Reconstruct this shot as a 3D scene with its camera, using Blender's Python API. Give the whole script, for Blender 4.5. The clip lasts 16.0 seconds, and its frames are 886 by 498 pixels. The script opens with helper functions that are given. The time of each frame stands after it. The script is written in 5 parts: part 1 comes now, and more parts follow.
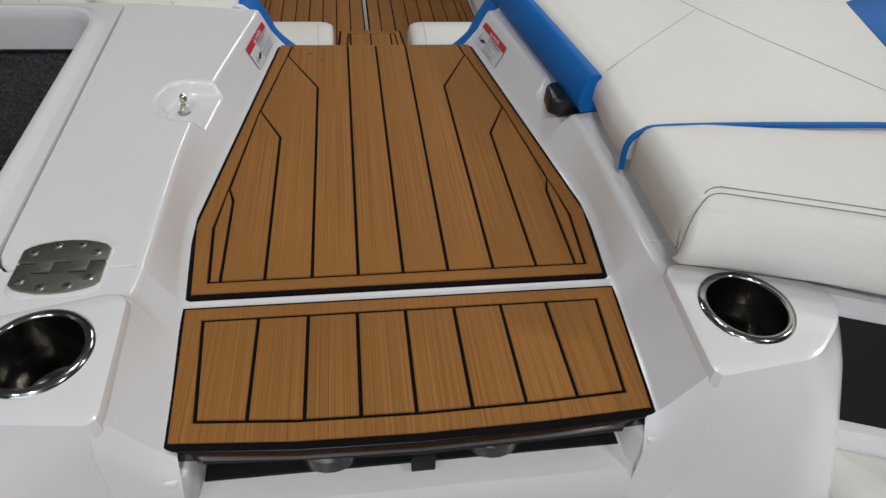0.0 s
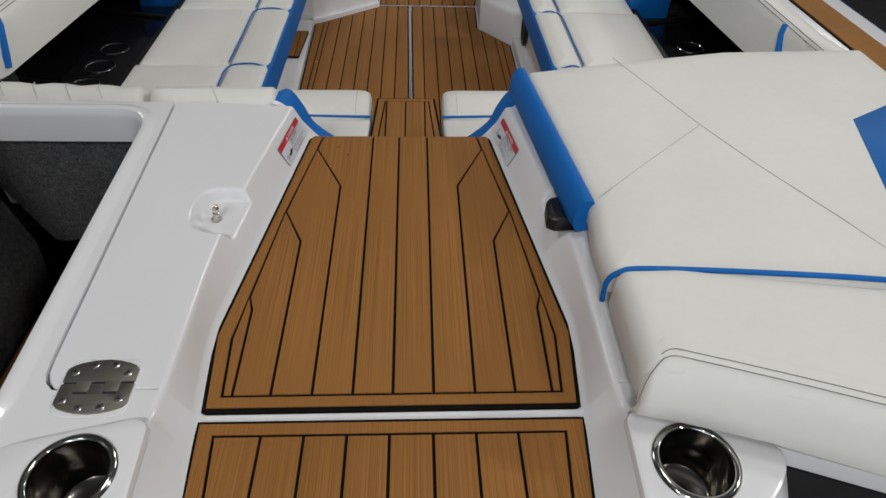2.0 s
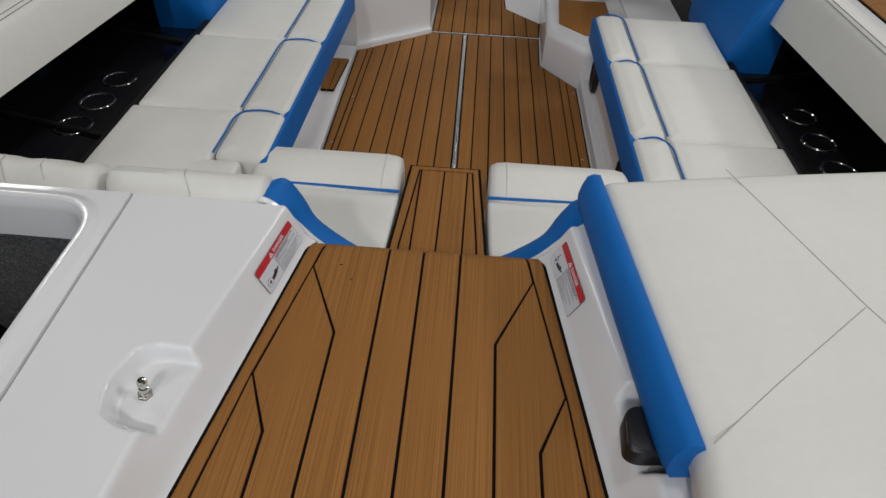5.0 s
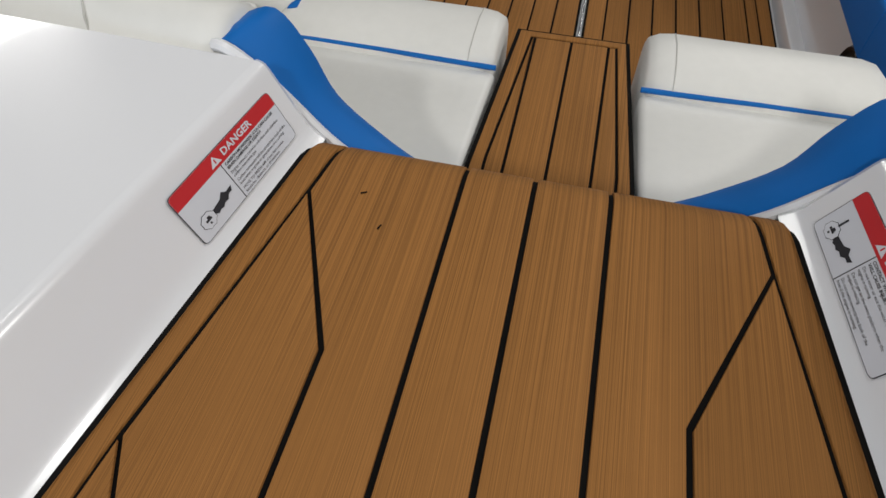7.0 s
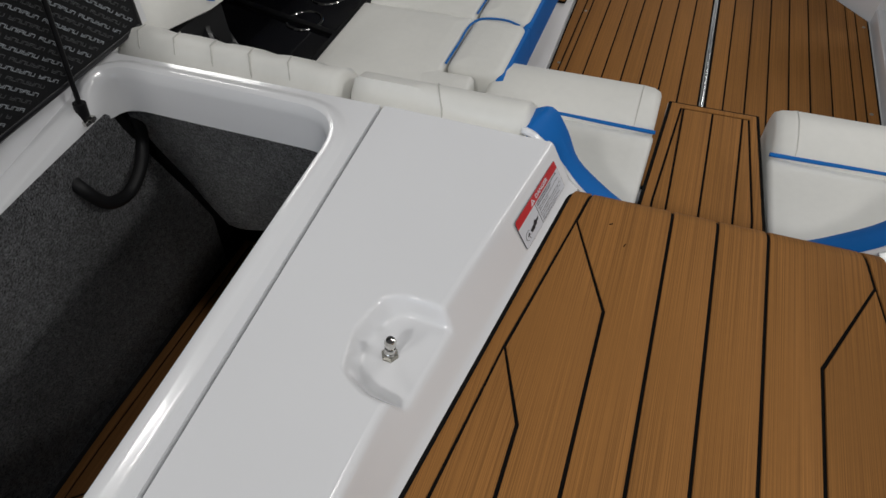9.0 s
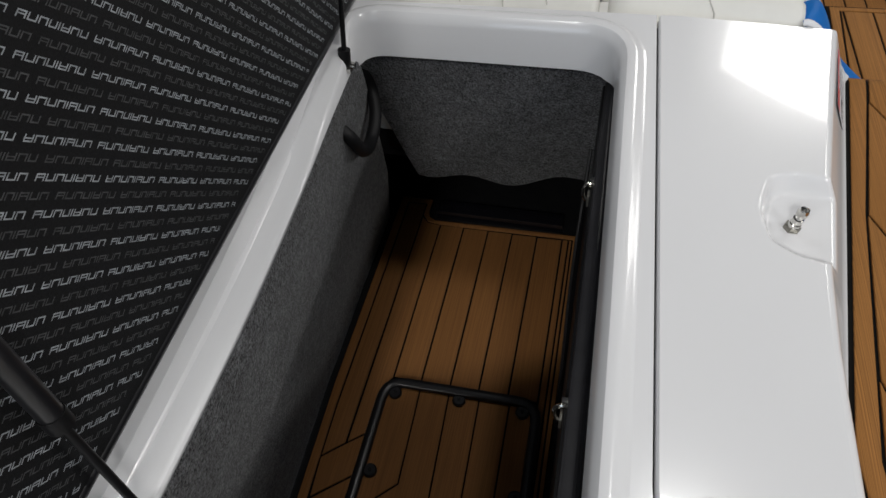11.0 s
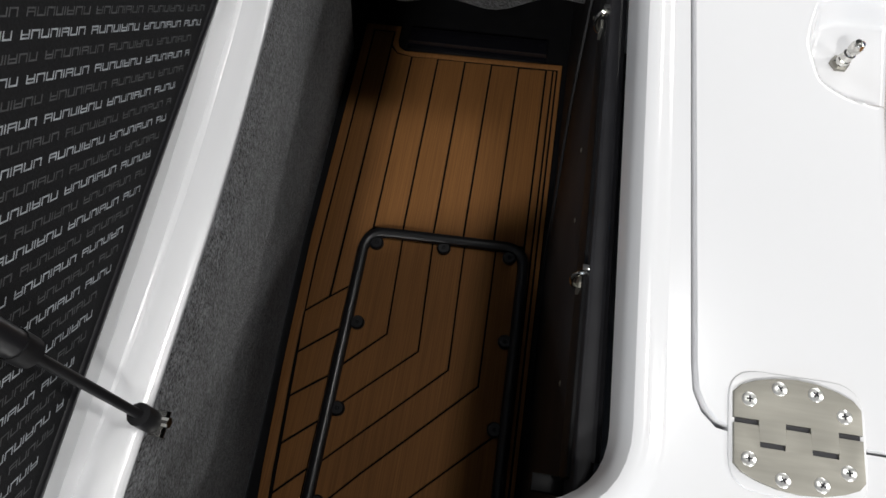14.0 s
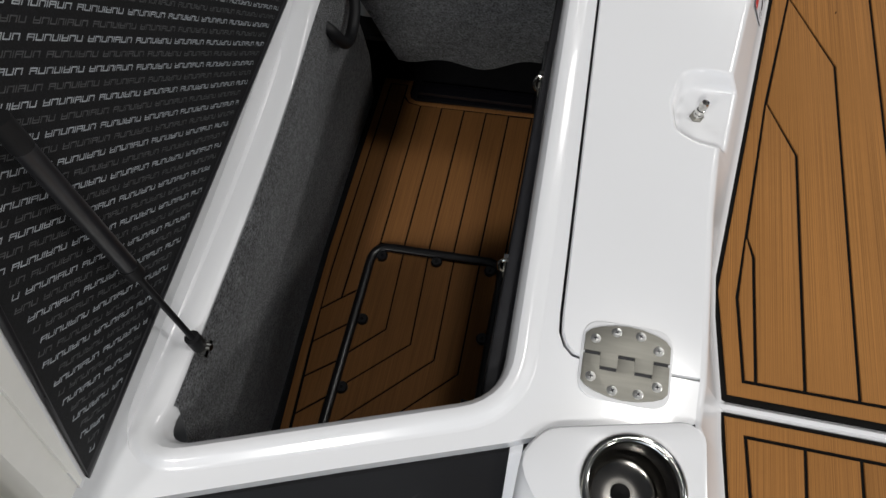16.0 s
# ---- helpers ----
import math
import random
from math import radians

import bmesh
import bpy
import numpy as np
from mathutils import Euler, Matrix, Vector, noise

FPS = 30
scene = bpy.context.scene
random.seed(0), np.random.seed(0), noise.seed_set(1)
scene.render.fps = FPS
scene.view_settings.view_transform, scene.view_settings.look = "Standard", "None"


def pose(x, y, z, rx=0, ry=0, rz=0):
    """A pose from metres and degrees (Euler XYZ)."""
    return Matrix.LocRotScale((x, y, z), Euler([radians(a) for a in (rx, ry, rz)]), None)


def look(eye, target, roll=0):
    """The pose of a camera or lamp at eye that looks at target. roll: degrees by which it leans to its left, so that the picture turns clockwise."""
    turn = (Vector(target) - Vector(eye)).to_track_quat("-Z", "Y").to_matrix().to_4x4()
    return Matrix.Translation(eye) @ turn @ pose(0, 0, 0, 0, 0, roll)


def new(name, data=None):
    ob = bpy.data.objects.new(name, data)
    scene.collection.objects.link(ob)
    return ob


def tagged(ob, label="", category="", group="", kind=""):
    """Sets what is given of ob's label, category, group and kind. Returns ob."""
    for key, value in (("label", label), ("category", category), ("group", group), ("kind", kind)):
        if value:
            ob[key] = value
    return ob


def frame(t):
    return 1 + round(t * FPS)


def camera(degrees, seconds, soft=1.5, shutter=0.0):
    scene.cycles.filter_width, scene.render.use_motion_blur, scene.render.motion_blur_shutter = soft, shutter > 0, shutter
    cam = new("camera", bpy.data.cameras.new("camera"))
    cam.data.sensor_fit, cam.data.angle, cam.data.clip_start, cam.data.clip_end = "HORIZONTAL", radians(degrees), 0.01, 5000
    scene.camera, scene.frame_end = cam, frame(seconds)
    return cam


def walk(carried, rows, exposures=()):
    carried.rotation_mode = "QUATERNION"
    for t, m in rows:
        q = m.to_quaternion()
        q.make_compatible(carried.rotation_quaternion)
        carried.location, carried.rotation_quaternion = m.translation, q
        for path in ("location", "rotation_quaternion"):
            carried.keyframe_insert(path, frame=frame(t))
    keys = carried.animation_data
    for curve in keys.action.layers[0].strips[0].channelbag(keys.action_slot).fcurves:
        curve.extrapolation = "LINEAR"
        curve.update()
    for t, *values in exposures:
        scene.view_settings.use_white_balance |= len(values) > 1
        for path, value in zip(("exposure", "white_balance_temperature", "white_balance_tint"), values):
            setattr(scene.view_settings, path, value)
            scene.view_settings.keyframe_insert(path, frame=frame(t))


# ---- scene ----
cam = camera(70.6, 16.0)
PATH = [
    (0, (-0.061, -0.638, 0.614), (0.203, 0.833, -0.715), 4.1),
    (0.5, (-0.047, -0.653, 0.726), (0.105, 0.79, -0.65), 2.8),
    (1, (-0.025, -0.653, 0.789), (0.125, 0.792, -0.586), 2.8),
    (1.5, (0.007, -0.62, 0.808), (0.128, 0.839, -0.553), 2.4),
    (2, (0.034, -0.586, 0.824), (0.124, 0.904, -0.507), 2.0),
    (2.5, (0.056, -0.552, 0.813), (0.116, 0.964, -0.489), 1.8),
    (3, (0.048, -0.474, 0.81), (0.101, 1.049, -0.484), 1.9),
    (5.5, (0.072, 0.007, 0.767), (-0.072, 1.461, -0.599), 3.8),
    (6, (0.093, 0.133, 0.707), (-0.234, 1.468, -0.746), 2.4),
    (6.5, (0.042, 0.28, 0.478), (-0.267, 1.578, -1.012), 1.9),
    (7, (0.005, 0.347, 0.398), (-0.271, 1.574, -1.157), 0.9),
    (7.5, (-0.002, 0.317, 0.464), (-0.275, 1.519, -1.111), 0.3),
    (8, (-0.008, 0.217, 0.601), (-0.317, 1.421, -0.966), -0.3),
    (8.5, (-0.059, 0.108, 0.677), (-0.495, 1.328, -0.846), -2.2),
    (9, (-0.142, 0.044, 0.668), (-0.641, 1.262, -0.838), -2.9),
    (9.5, (-0.326, -0.133, 0.647), (-0.77, 1.134, -0.835), -3.7),
    (10, (-0.446, -0.199, 0.667), (-0.875, 1.061, -0.826), -6.0),
    (12.5, (-0.71, -0.163, 0.579), (-1.024, 0.818, -1.135), -7.4),
    (13, (-0.703, -0.133, 0.527), (-0.941, 0.749, -1.252), -6.3),
    (13.5, (-0.693, -0.117, 0.479), (-0.868, 0.676, -1.349), -4.1),
    (14, (-0.681, -0.127, 0.606), (-0.87, 0.62, -1.24), -5.3),
    (14.5, (-0.654, -0.182, 0.777), (-0.882, 0.56, -1.066), -7.6),
    (15, (-0.629, -0.226, 0.847), (-0.909, 0.554, -0.973), -9.3),
    (15.5, (-0.617, -0.254, 0.861), (-0.933, 0.57, -0.934), -9.7),
    (16, (-0.536, -0.277, 0.817), (-0.863, 0.575, -0.962), -9.7),
]
EXPOSURES = [(0, -0.4), (0.6, -0.24), (1.5, -0.42), (3, -0.46), (6, -0.45), (7, -0.18), (8, -0.34), (9, -0.5), (10.2, -0.47), (12.3, 0.3), (13.5, 0.4), (14.2, 0.26), (15, 0.06), (16, -0.06)]
walk(cam, [(t, look(eye, target, roll)) for t, eye, target, roll in PATH], EXPOSURES)

from mathutils.geometry import tessellate_polygon

# ---- hall light ----
world = bpy.data.worlds.new("hall_air")
scene.world = world
world.use_nodes = True
world.node_tree.nodes["Background"].inputs[0].default_value = (0.62, 0.72, 0.9, 1)
world.node_tree.nodes["Background"].inputs[1].default_value = 0.25


def area(name, place, target, sx, sy, watts, colour):
    lamp = bpy.data.lights.new(name, "AREA")
    lamp.shape, lamp.size, lamp.size_y, lamp.energy, lamp.color = "RECTANGLE", sx, sy, watts, colour
    ob = new(name, lamp)
    ob.matrix_world = look(place, target)
    return ob


WARM = (1.0, 0.985, 0.955)
for lx, ly, watts in ((-3.0, -3.8, 70), (-0.95, -4.3, 150), (3.4, -3.4, 92), (0.4, 0.9, 34), (6.2, 0.6, 160), (-5.8, 5.4, 80), (2.5, 7.6, 100), (4.6, 5.6, 76)):
    wide = 1.4 if ly > 5 else 0.5
    area("hall_lamp", (lx, ly, 4.4), (lx * 0.7, ly * 0.6, 0), wide, wide * 1.1, watts, WARM)
# unseen cool fill, added to tint aft-facing sides; that wall has no window
area("aft_cool_fill", (-2.0, -9.4, 2.2), (0, 0, 0.2), 8.0, 3.2, 190, (0.72, 0.84, 1.0))


# ---- materials ----
def material(name, colour, rough=0.5, metal=0.0, coat=0.0, grain=None, bump=None, vary=0.0, spec=0.5):
    """grain: (scale xyz, amount, detail); bump: (scale xyz, strength, distance); vary: per-piece brightness."""
    m = bpy.data.materials.new(name)
    m.use_nodes = True
    nt = m.node_tree
    b = nt.nodes["Principled BSDF"]
    b.inputs["Roughness"].default_value, b.inputs["Metallic"].default_value = rough, metal
    b.inputs["Coat Weight"].default_value, b.inputs["Coat Roughness"].default_value = coat, 0.04
    b.inputs["Specular IOR Level"].default_value = spec
    b.inputs["Base Color"].default_value = (*colour, 1)
    tex = nt.nodes.new("ShaderNodeTexCoord")

    def cloud(scale, detail):
        mp, n = nt.nodes.new("ShaderNodeMapping"), nt.nodes.new("ShaderNodeTexNoise")
        mp.inputs["Scale"].default_value = scale
        n.inputs["Scale"].default_value, n.inputs["Detail"].default_value = 1.0, detail
        nt.links.new(tex.outputs["Object"], mp.inputs["Vector"])
        nt.links.new(mp.outputs[0], n.inputs["Vector"])
        return n

    value = None

    def times(a, lo, hi, frm=0.3, to=0.7):
        nonlocal value
        r = nt.nodes.new("ShaderNodeMapRange")
        r.inputs["From Min"].default_value, r.inputs["From Max"].default_value = frm, to
        r.inputs["To Min"].default_value, r.inputs["To Max"].default_value = lo, hi
        nt.links.new(a, r.inputs["Value"])
        if value is None:
            value = r.outputs[0]
        else:
            k = nt.nodes.new("ShaderNodeMath")
            k.operation = "MULTIPLY"
            nt.links.new(value, k.inputs[0])
            nt.links.new(r.outputs[0], k.inputs[1])
            value = k.outputs[0]

    if grain:
        for scale, amount, detail in grain:
            times(cloud(scale, detail).outputs["Fac"], 1 - amount, 1 + amount)
    if vary:
        info = nt.nodes.new("ShaderNodeObjectInfo")
        times(info.outputs["Random"], 1 - vary, 1 + vary, 0, 1)
    if value is not None:
        mix = nt.nodes.new("ShaderNodeVectorMath")
        mix.operation = "SCALE"
        mix.inputs[0].default_value = colour
        nt.links.new(value, mix.inputs["Scale"])
        nt.links.new(mix.outputs[0], b.inputs["Base Color"])
    if bump:
        scale, strength, distance = bump
        bm_node = nt.nodes.new("ShaderNodeBump")
        bm_node.inputs["Strength"].default_value, bm_node.inputs["Distance"].default_value = strength, distance
        nt.links.new(cloud(scale, 3).outputs["Fac"], bm_node.inputs["Height"])
        nt.links.new(bm_node.outputs[0], b.inputs["Normal"])
    return m


GEL = material("gelcoat_white", (0.785, 0.79, 0.81), 0.20, coat=0.4, grain=[((3, 3, 3), 0.012, 2)], bump=((9, 9, 9), 0.05, 0.002))
VINYL = material("vinyl_white", (0.76, 0.755, 0.72), 0.5, grain=[((5, 5, 5), 0.025, 3), ((60, 60, 60), 0.012, 2)], bump=((900, 900, 900), 0.22, 0.0005))
BLUE = material("vinyl_blue", (0.003, 0.135, 0.47), 0.55, grain=[((8, 8, 8), 0.05, 3)], bump=((800, 800, 800), 0.2, 0.0005), spec=0.25)
TEAK = material("foam_teak", (0.280, 0.123, 0.032), 0.72, grain=[((1150, 2.0, 7), 0.28, 1), ((330, 1.0, 5), 0.014, 2), ((5, 3, 5), 0.06, 3), ((90, 60, 60), 0.02, 3)],
                bump=((1000, 2.0, 7), 0.5, 0.0006), vary=0.04, spec=0.2)
TEAKX = material("foam_teak_locker", (0.255, 0.112, 0.034), 0.72, grain=[((700, 6, 6), 0.2, 3), ((5, 3, 5), 0.09, 3)],
                 bump=((600, 8, 8), 0.3, 0.0006), vary=0.05, spec=0.25)
GROOVE = material("foam_black", (0.006, 0.0055, 0.005), 0.9, grain=[((40, 40, 40), 0.2, 2)], spec=0.1)
# black plastic; also the colour of sheets that stand for shade
BLACK = material("plastic_and_shade_black", (0.009, 0.009, 0.010), 0.5, grain=[((20, 20, 20), 0.25, 3)], bump=((300, 300, 300), 0.1, 0.0006), spec=0.25)
GLOSSBLACK = material("gloss_black", (0.006, 0.006, 0.008), 0.12, coat=0.5, grain=[((6, 6, 6), 0.3, 2)])
RUBBER = material("rubber_black", (0.012, 0.012, 0.014), 0.33, grain=[((30, 30, 30), 0.2, 2)])
CARPET = material("carpet_grey", (0.172, 0.176, 0.188), 0.95, grain=[((260, 260, 260), 0.95, 4), ((70, 70, 70), 0.35, 3), ((6, 6, 6), 0.18, 2)],
                  bump=((330, 330, 330), 1.0, 0.006), spec=0.15)
for key, v in (("Sheen Weight", 0.4), ("Sheen Roughness", 0.45)):
    CARPET.node_tree.nodes["Principled BSDF"].inputs[key].default_value = v
CLOTH = material("mesh_cloth_black", (0.0080, 0.0082, 0.0095), 0.75, grain=[((500, 500, 500), 0.4, 2), ((4, 4, 4), 0.2, 2)], bump=((1400, 1400, 1400), 0.4, 0.0006), spec=0.3)
PRINT = material("print_grey", (0.37, 0.40, 0.43), 0.7, grain=[((150, 150, 150), 0.35, 3)])
PRINTDIM = material("print_dark_grey", (0.075, 0.078, 0.082), 0.7, grain=[((150, 150, 150), 0.45, 3)])
STEEL = material("stainless_steel", (0.33, 0.32, 0.285), 0.5, metal=1.0, grain=[((20, 200, 20), 0.06, 3)], bump=((40, 500, 40), 0.02, 0.0003))
CHROME = material("polished_steel", (0.60, 0.59, 0.56), 0.13, metal=1.0, grain=[((6, 6, 6), 0.04, 2)])
SCREW = material("screw_steel", (0.82, 0.82, 0.80), 0.30, metal=1.0, grain=[((60, 60, 60), 0.06, 2)])
# darker copy of the steel, the dim inside of the bowls put into its colour
BOWL = material("dimmed_steel", (0.28, 0.268, 0.25), 0.2, metal=1.0, grain=[((30, 30, 30), 0.08, 2)])
RED = material("sticker_red", (0.55, 0.020, 0.025), 0.4, grain=[((20, 20, 20), 0.05, 2)])
PAPER = material("sticker_white", (0.66, 0.68, 0.73), 0.4, grain=[((20, 20, 20), 0.03, 2)])
INK = material("sticker_ink_and_shade", (0.02, 0.02, 0.025), 0.5)
CREASE = material("crease_grey", (0.55, 0.54, 0.51), 0.7)
SEAM = material("seam_grey", (0.42, 0.42, 0.40), 0.8)
THREAD = material("stitch_grey", (0.22, 0.22, 0.22), 0.8)
ALU = material("brushed_aluminium", (0.78, 0.78, 0.78), 0.25, metal=0.9, grain=[((200, 6, 6), 0.08, 3)])
HALLFLOOR = material("hall_carpet", (0.02, 0.02, 0.022), 0.9, grain=[((9, 9, 9), 0.3, 4)])
HALLWALL = material("hall_wall_paint", (0.34, 0.35, 0.37), 0.8, grain=[((0.6, 0.6, 0.6), 0.15, 3)])
LINER = material("liner_black", (0.020, 0.020, 0.023), 0.6, grain=[((14, 14, 14), 0.3, 3)], bump=((120, 120, 120), 0.15, 0.001), spec=0.3)
DARKVINYL = material("vinyl_dark_grey", (0.0065, 0.0065, 0.0075), 0.6, grain=[((7, 7, 7), 0.2, 3)], bump=((300, 300, 300), 0.2, 0.0008), spec=0.2)


# ---- mesh helpers ----
def part(name, bm, mat, parent=None, label="", smooth=0.6):
    bmesh.ops.recalc_face_normals(bm, faces=bm.faces[:])
    me = bpy.data.meshes.new(name)
    bm.to_mesh(me)
    bm.free()
    me.materials.append(mat)
    if smooth:
        me.shade_smooth()
        me.set_sharp_from_angle(angle=smooth)
    ob = new(name, me)
    if parent is not None:
        ob.parent = parent
        ob.matrix_parent_inverse = parent.matrix_world.inverted()
    if label:
        ob["label"] = label
    return ob


def thing(name, label, category, place=(0, 0, 0), group="", kind=""):
    ob = new(name)
    ob.empty_display_size = 0.02
    ob.location = place
    ob.matrix_world = Matrix.Translation(place)
    return tagged(ob, label, category, group, kind)


def ccw(poly):
    a = sum(p[0] * q[1] - q[0] * p[1] for p, q in zip(poly, poly[1:] + poly[:1]))
    return poly if a > 0 else poly[::-1]


def inset(poly, d):
    """Moves every edge of a counter-clockwise outline inwards by d."""
    out, n = [], len(poly)
    for i in range(n):
        a, b, c = (Vector(poly[j % n][:2]) for j in (i - 1, i, i + 1))
        u, v = (b - a).normalized(), (c - b).normalized()
        nu, nv = Vector((-u.y, u.x)), Vector((-v.y, v.x))
        m = nu + nv
        k = d / max(0.35, 1 + nu.dot(nv))
        out.append((b.x + m.x * k, b.y + m.y * k))
    return out


def rounded(poly, r, n=5):
    """An outline with its corners rounded; r is a number or one for each corner."""
    poly = [tuple(p) for p in poly]
    out, m = [], len(poly)
    for i in range(m):
        a, b, c = (Vector(poly[j % m]) for j in (i - 1, i, i + 1))
        rr = r[i] if isinstance(r, (list, tuple)) else r
        u, v = (a - b), (c - b)
        t = min(rr, 0.45 * u.length, 0.45 * v.length)
        if t < 1e-4:
            out.append(tuple(b))
            continue
        p, q = b + u.normalized() * t, b + v.normalized() * t
        for k in range(n + 1):
            s = k / n
            out.append(tuple(p * (1 - s) ** 2 + b * 2 * s * (1 - s) + q * s ** 2))
    return out


def loft(bm, loops, closed=True, cap0=False, cap1=False):
    rows = [[bm.verts.new(p) for p in loop] for loop in loops]
    n = len(rows[0])
    for a, b in zip(rows, rows[1:]):
        for i in range(n if closed else n - 1):
            j = (i + 1) % n
            bm.faces.new((a[i], a[j], b[j], b[i]))
    if cap0:
        bm.faces.new(rows[0][::-1])
    if cap1:
        bm.faces.new(rows[-1])
    return rows


def slab(poly, z0, z1, bev=0.0, steps=3):
    """An upright solid on an outline, its top edge rounded by bev. z0, z1: numbers or functions of x, y."""
    bm = bmesh.new()
    poly = ccw([tuple(p[:2]) for p in poly])
    f0 = z0 if callable(z0) else (lambda x, y: z0)
    f1 = z1 if callable(z1) else (lambda x, y: z1)
    loops = [[(x, y, f0(x, y)) for x, y in poly]]
    if bev:
        for k in range(steps + 1):
            a = k / steps * math.pi / 2
            loops.append([(x, y, f1(x, y) - bev * (1 - math.sin(a))) for x, y in inset(poly, bev * (1 - math.cos(a)))])
    else:
        loops.append([(x, y, f1(x, y)) for x, y in poly])
    loft(bm, loops, cap0=True, cap1=True)
    return bm


def cushion(poly, z0, z1, r=0.03, crown=0.006, rad=0.03):
    """A stuffed cushion: rounded corners, rolled edges and a slight crown."""
    bm = bmesh.new()
    raw = ccw([tuple(p) for p in poly])
    ring = lambda d: rounded(inset(raw, d), max(rad - d, 0.004), 5)
    f1 = z1 if callable(z1) else (lambda x, y: z1)
    f0 = z0 if callable(z0) else (lambda x, y: z0)
    loops = [[(x, y, f0(x, y)) for x, y in ring(0.006)], [(x, y, f0(x, y) + 0.008) for x, y in ring(0.0)]]
    for k in range(6):
        a = k / 5 * math.pi / 2
        loops.append([(x, y, f1(x, y) - r * (1 - math.sin(a))) for x, y in ring(r * (1 - math.cos(a)))])
    for k in (1, 2):
        loops.append([(x, y, f1(x, y) + crown * k / 2) for x, y in ring(r + 0.012 * k)])
    loft(bm, loops, cap0=True, cap1=True)
    return bm


def tube(path, r, n=8, closed=False, flat=1.0):
    bm = bmesh.new()
    pts = [Vector(p) for p in path]
    m = len(pts)
    loops, side = [], None
    for i, p in enumerate(pts):
        d = ((pts[(i + 1) % m] if closed or i < m - 1 else p) - (pts[i - 1] if closed or i else p)).normalized()
        side = d.cross(Vector((0, 0, 1))) if side is None else side - d * side.dot(d)
        if side.length < 1e-4:
            side = d.cross(Vector((0, 1, 0)))
        side.normalize()
        up = side.cross(d)
        loops.append([tuple(p + side * (r * math.cos(a)) + up * (r * flat * math.sin(a))) for a in (2 * math.pi * k / n for k in range(n))])
    if closed:
        loops.append(loops[0])
    loft(bm, loops, cap0=not closed, cap1=not closed)
    if closed:
        bmesh.ops.remove_doubles(bm, verts=bm.verts[:], dist=1e-6)
    return bm


def smooth_path(path, n=6):
    """A Catmull-Rom line through the points."""
    p = [Vector(q) for q in path]
    p = [2 * p[0] - p[1]] + p + [2 * p[-1] - p[-2]]
    out = []
    for i in range(1, len(p) - 2):
        for k in range(n):
            t = k / n
            out.append(0.5 * (2 * p[i] + (p[i + 1] - p[i - 1]) * t + (2 * p[i - 1] - 5 * p[i] + 4 * p[i + 1] - p[i + 2]) * t ** 2
                              + (3 * p[i] - p[i - 1] - 3 * p[i + 1] + p[i + 2]) * t ** 3))
    return out + [p[-2]]


def lathe(profile, m=Matrix(), n=28, caps=False):
    """A turned solid: profile rows of radius, height."""
    bm = bmesh.new()
    loft(bm, [[(r * math.cos(a), r * math.sin(a), z) for a in (2 * math.pi * k / n for k in range(n))] for r, z in profile], cap0=caps, cap1=caps)
    bm.transform(m)
    return bm


def box(x0, x1, y0, y1, z0, z1, bev=0.004):
    return slab([(x0, y0), (x1, y0), (x1, y1), (x0, y1)], z0, z1, bev, 2)


def mirrored(poly, s):
    return [(s * p[0], *p[1:]) for p in poly]


def along(line, y):
    """x at y on a line of (x, y) points in rising y."""
    for (x0, y0), (x1, y1) in zip(line, line[1:]):
        if y <= y1:
            return x0 + (x1 - x0) * (y - y0) / (y1 - y0)
    return line[-1][0]


def cut(poly, axis, value, keep):
    """The part of an outline on one side of an axis line."""
    out = []
    for p, q in zip(poly, poly[1:] + poly[:1]):
        a, b = (p[axis] - value) * keep, (q[axis] - value) * keep
        if a >= 0:
            out.append(p)
        if a * b < 0:
            t = a / (a - b)
            out.append((p[0] + (q[0] - p[0]) * t, p[1] + (q[1] - p[1]) * t))
    return out


def pane_with_hole(outer, hole, height):
    """A flat face with one hole, bent to a height; returns the mesh and the hole's verts in order."""
    bm = bmesh.new()
    vo = [bm.verts.new((x, y, 0)) for x, y in outer]
    vh = [bm.verts.new((x, y, 0)) for x, y in hole]
    everyone = vo + vh
    for tri in tessellate_polygon([[v.co for v in vo], [v.co for v in vh]]):
        if len(set(tri)) == 3:
            bm.faces.new([everyone[k] for k in tri])
    for v in bm.verts:
        v.co.z = height(v.co.x, v.co.y)
    return bm, vo, vh


def skirt(bm, ring, loops):
    """Goes on from a ring of verts through further loops of points."""
    rows = [ring] + [[bm.verts.new(p) for p in loop] for loop in loops]
    n = len(ring)
    for a, b in zip(rows, rows[1:]):
        for i in range(n):
            bm.faces.new((a[i], a[(i + 1) % n], b[(i + 1) % n], b[i]))
    return rows[-1]


# ---- hall ----
def build_hall():
    bm = box(-12, 12, -10, 14, -2.1, -1.9, 0)
    tagged(part("floor", bm, HALLFLOOR), "dark carpet of the show hall", "floor", kind="structure")
    for nm, b in (("wall_south", (-12, 12, -10.2, -10, -1.9, 5.2)), ("wall_north", (-12, 12, 14, 14.2, -1.9, 5.2)),
                  ("wall_west", (-12.2, -12, -10, 14, -1.9, 5.2)), ("wall_east", (12, 12.2, -10, 14, -1.9, 5.2))):
        tagged(part(nm, box(*b, 0), HALLWALL), "plain painted wall of the show hall", "wall", kind="structure")
    tagged(part("ceiling", box(-12, 12, -10, 14, 5.2, 5.4, 0), HALLWALL), "plain ceiling of the show hall", "ceiling", kind="structure")


build_hall()

# ---- boat: shared lines (starboard side, x > 0; the port side is its mirror) ----
def ztop(x, y):
    return 0.062 + 0.035 * (min(max(y, -0.3), 0.8) + 0.05)


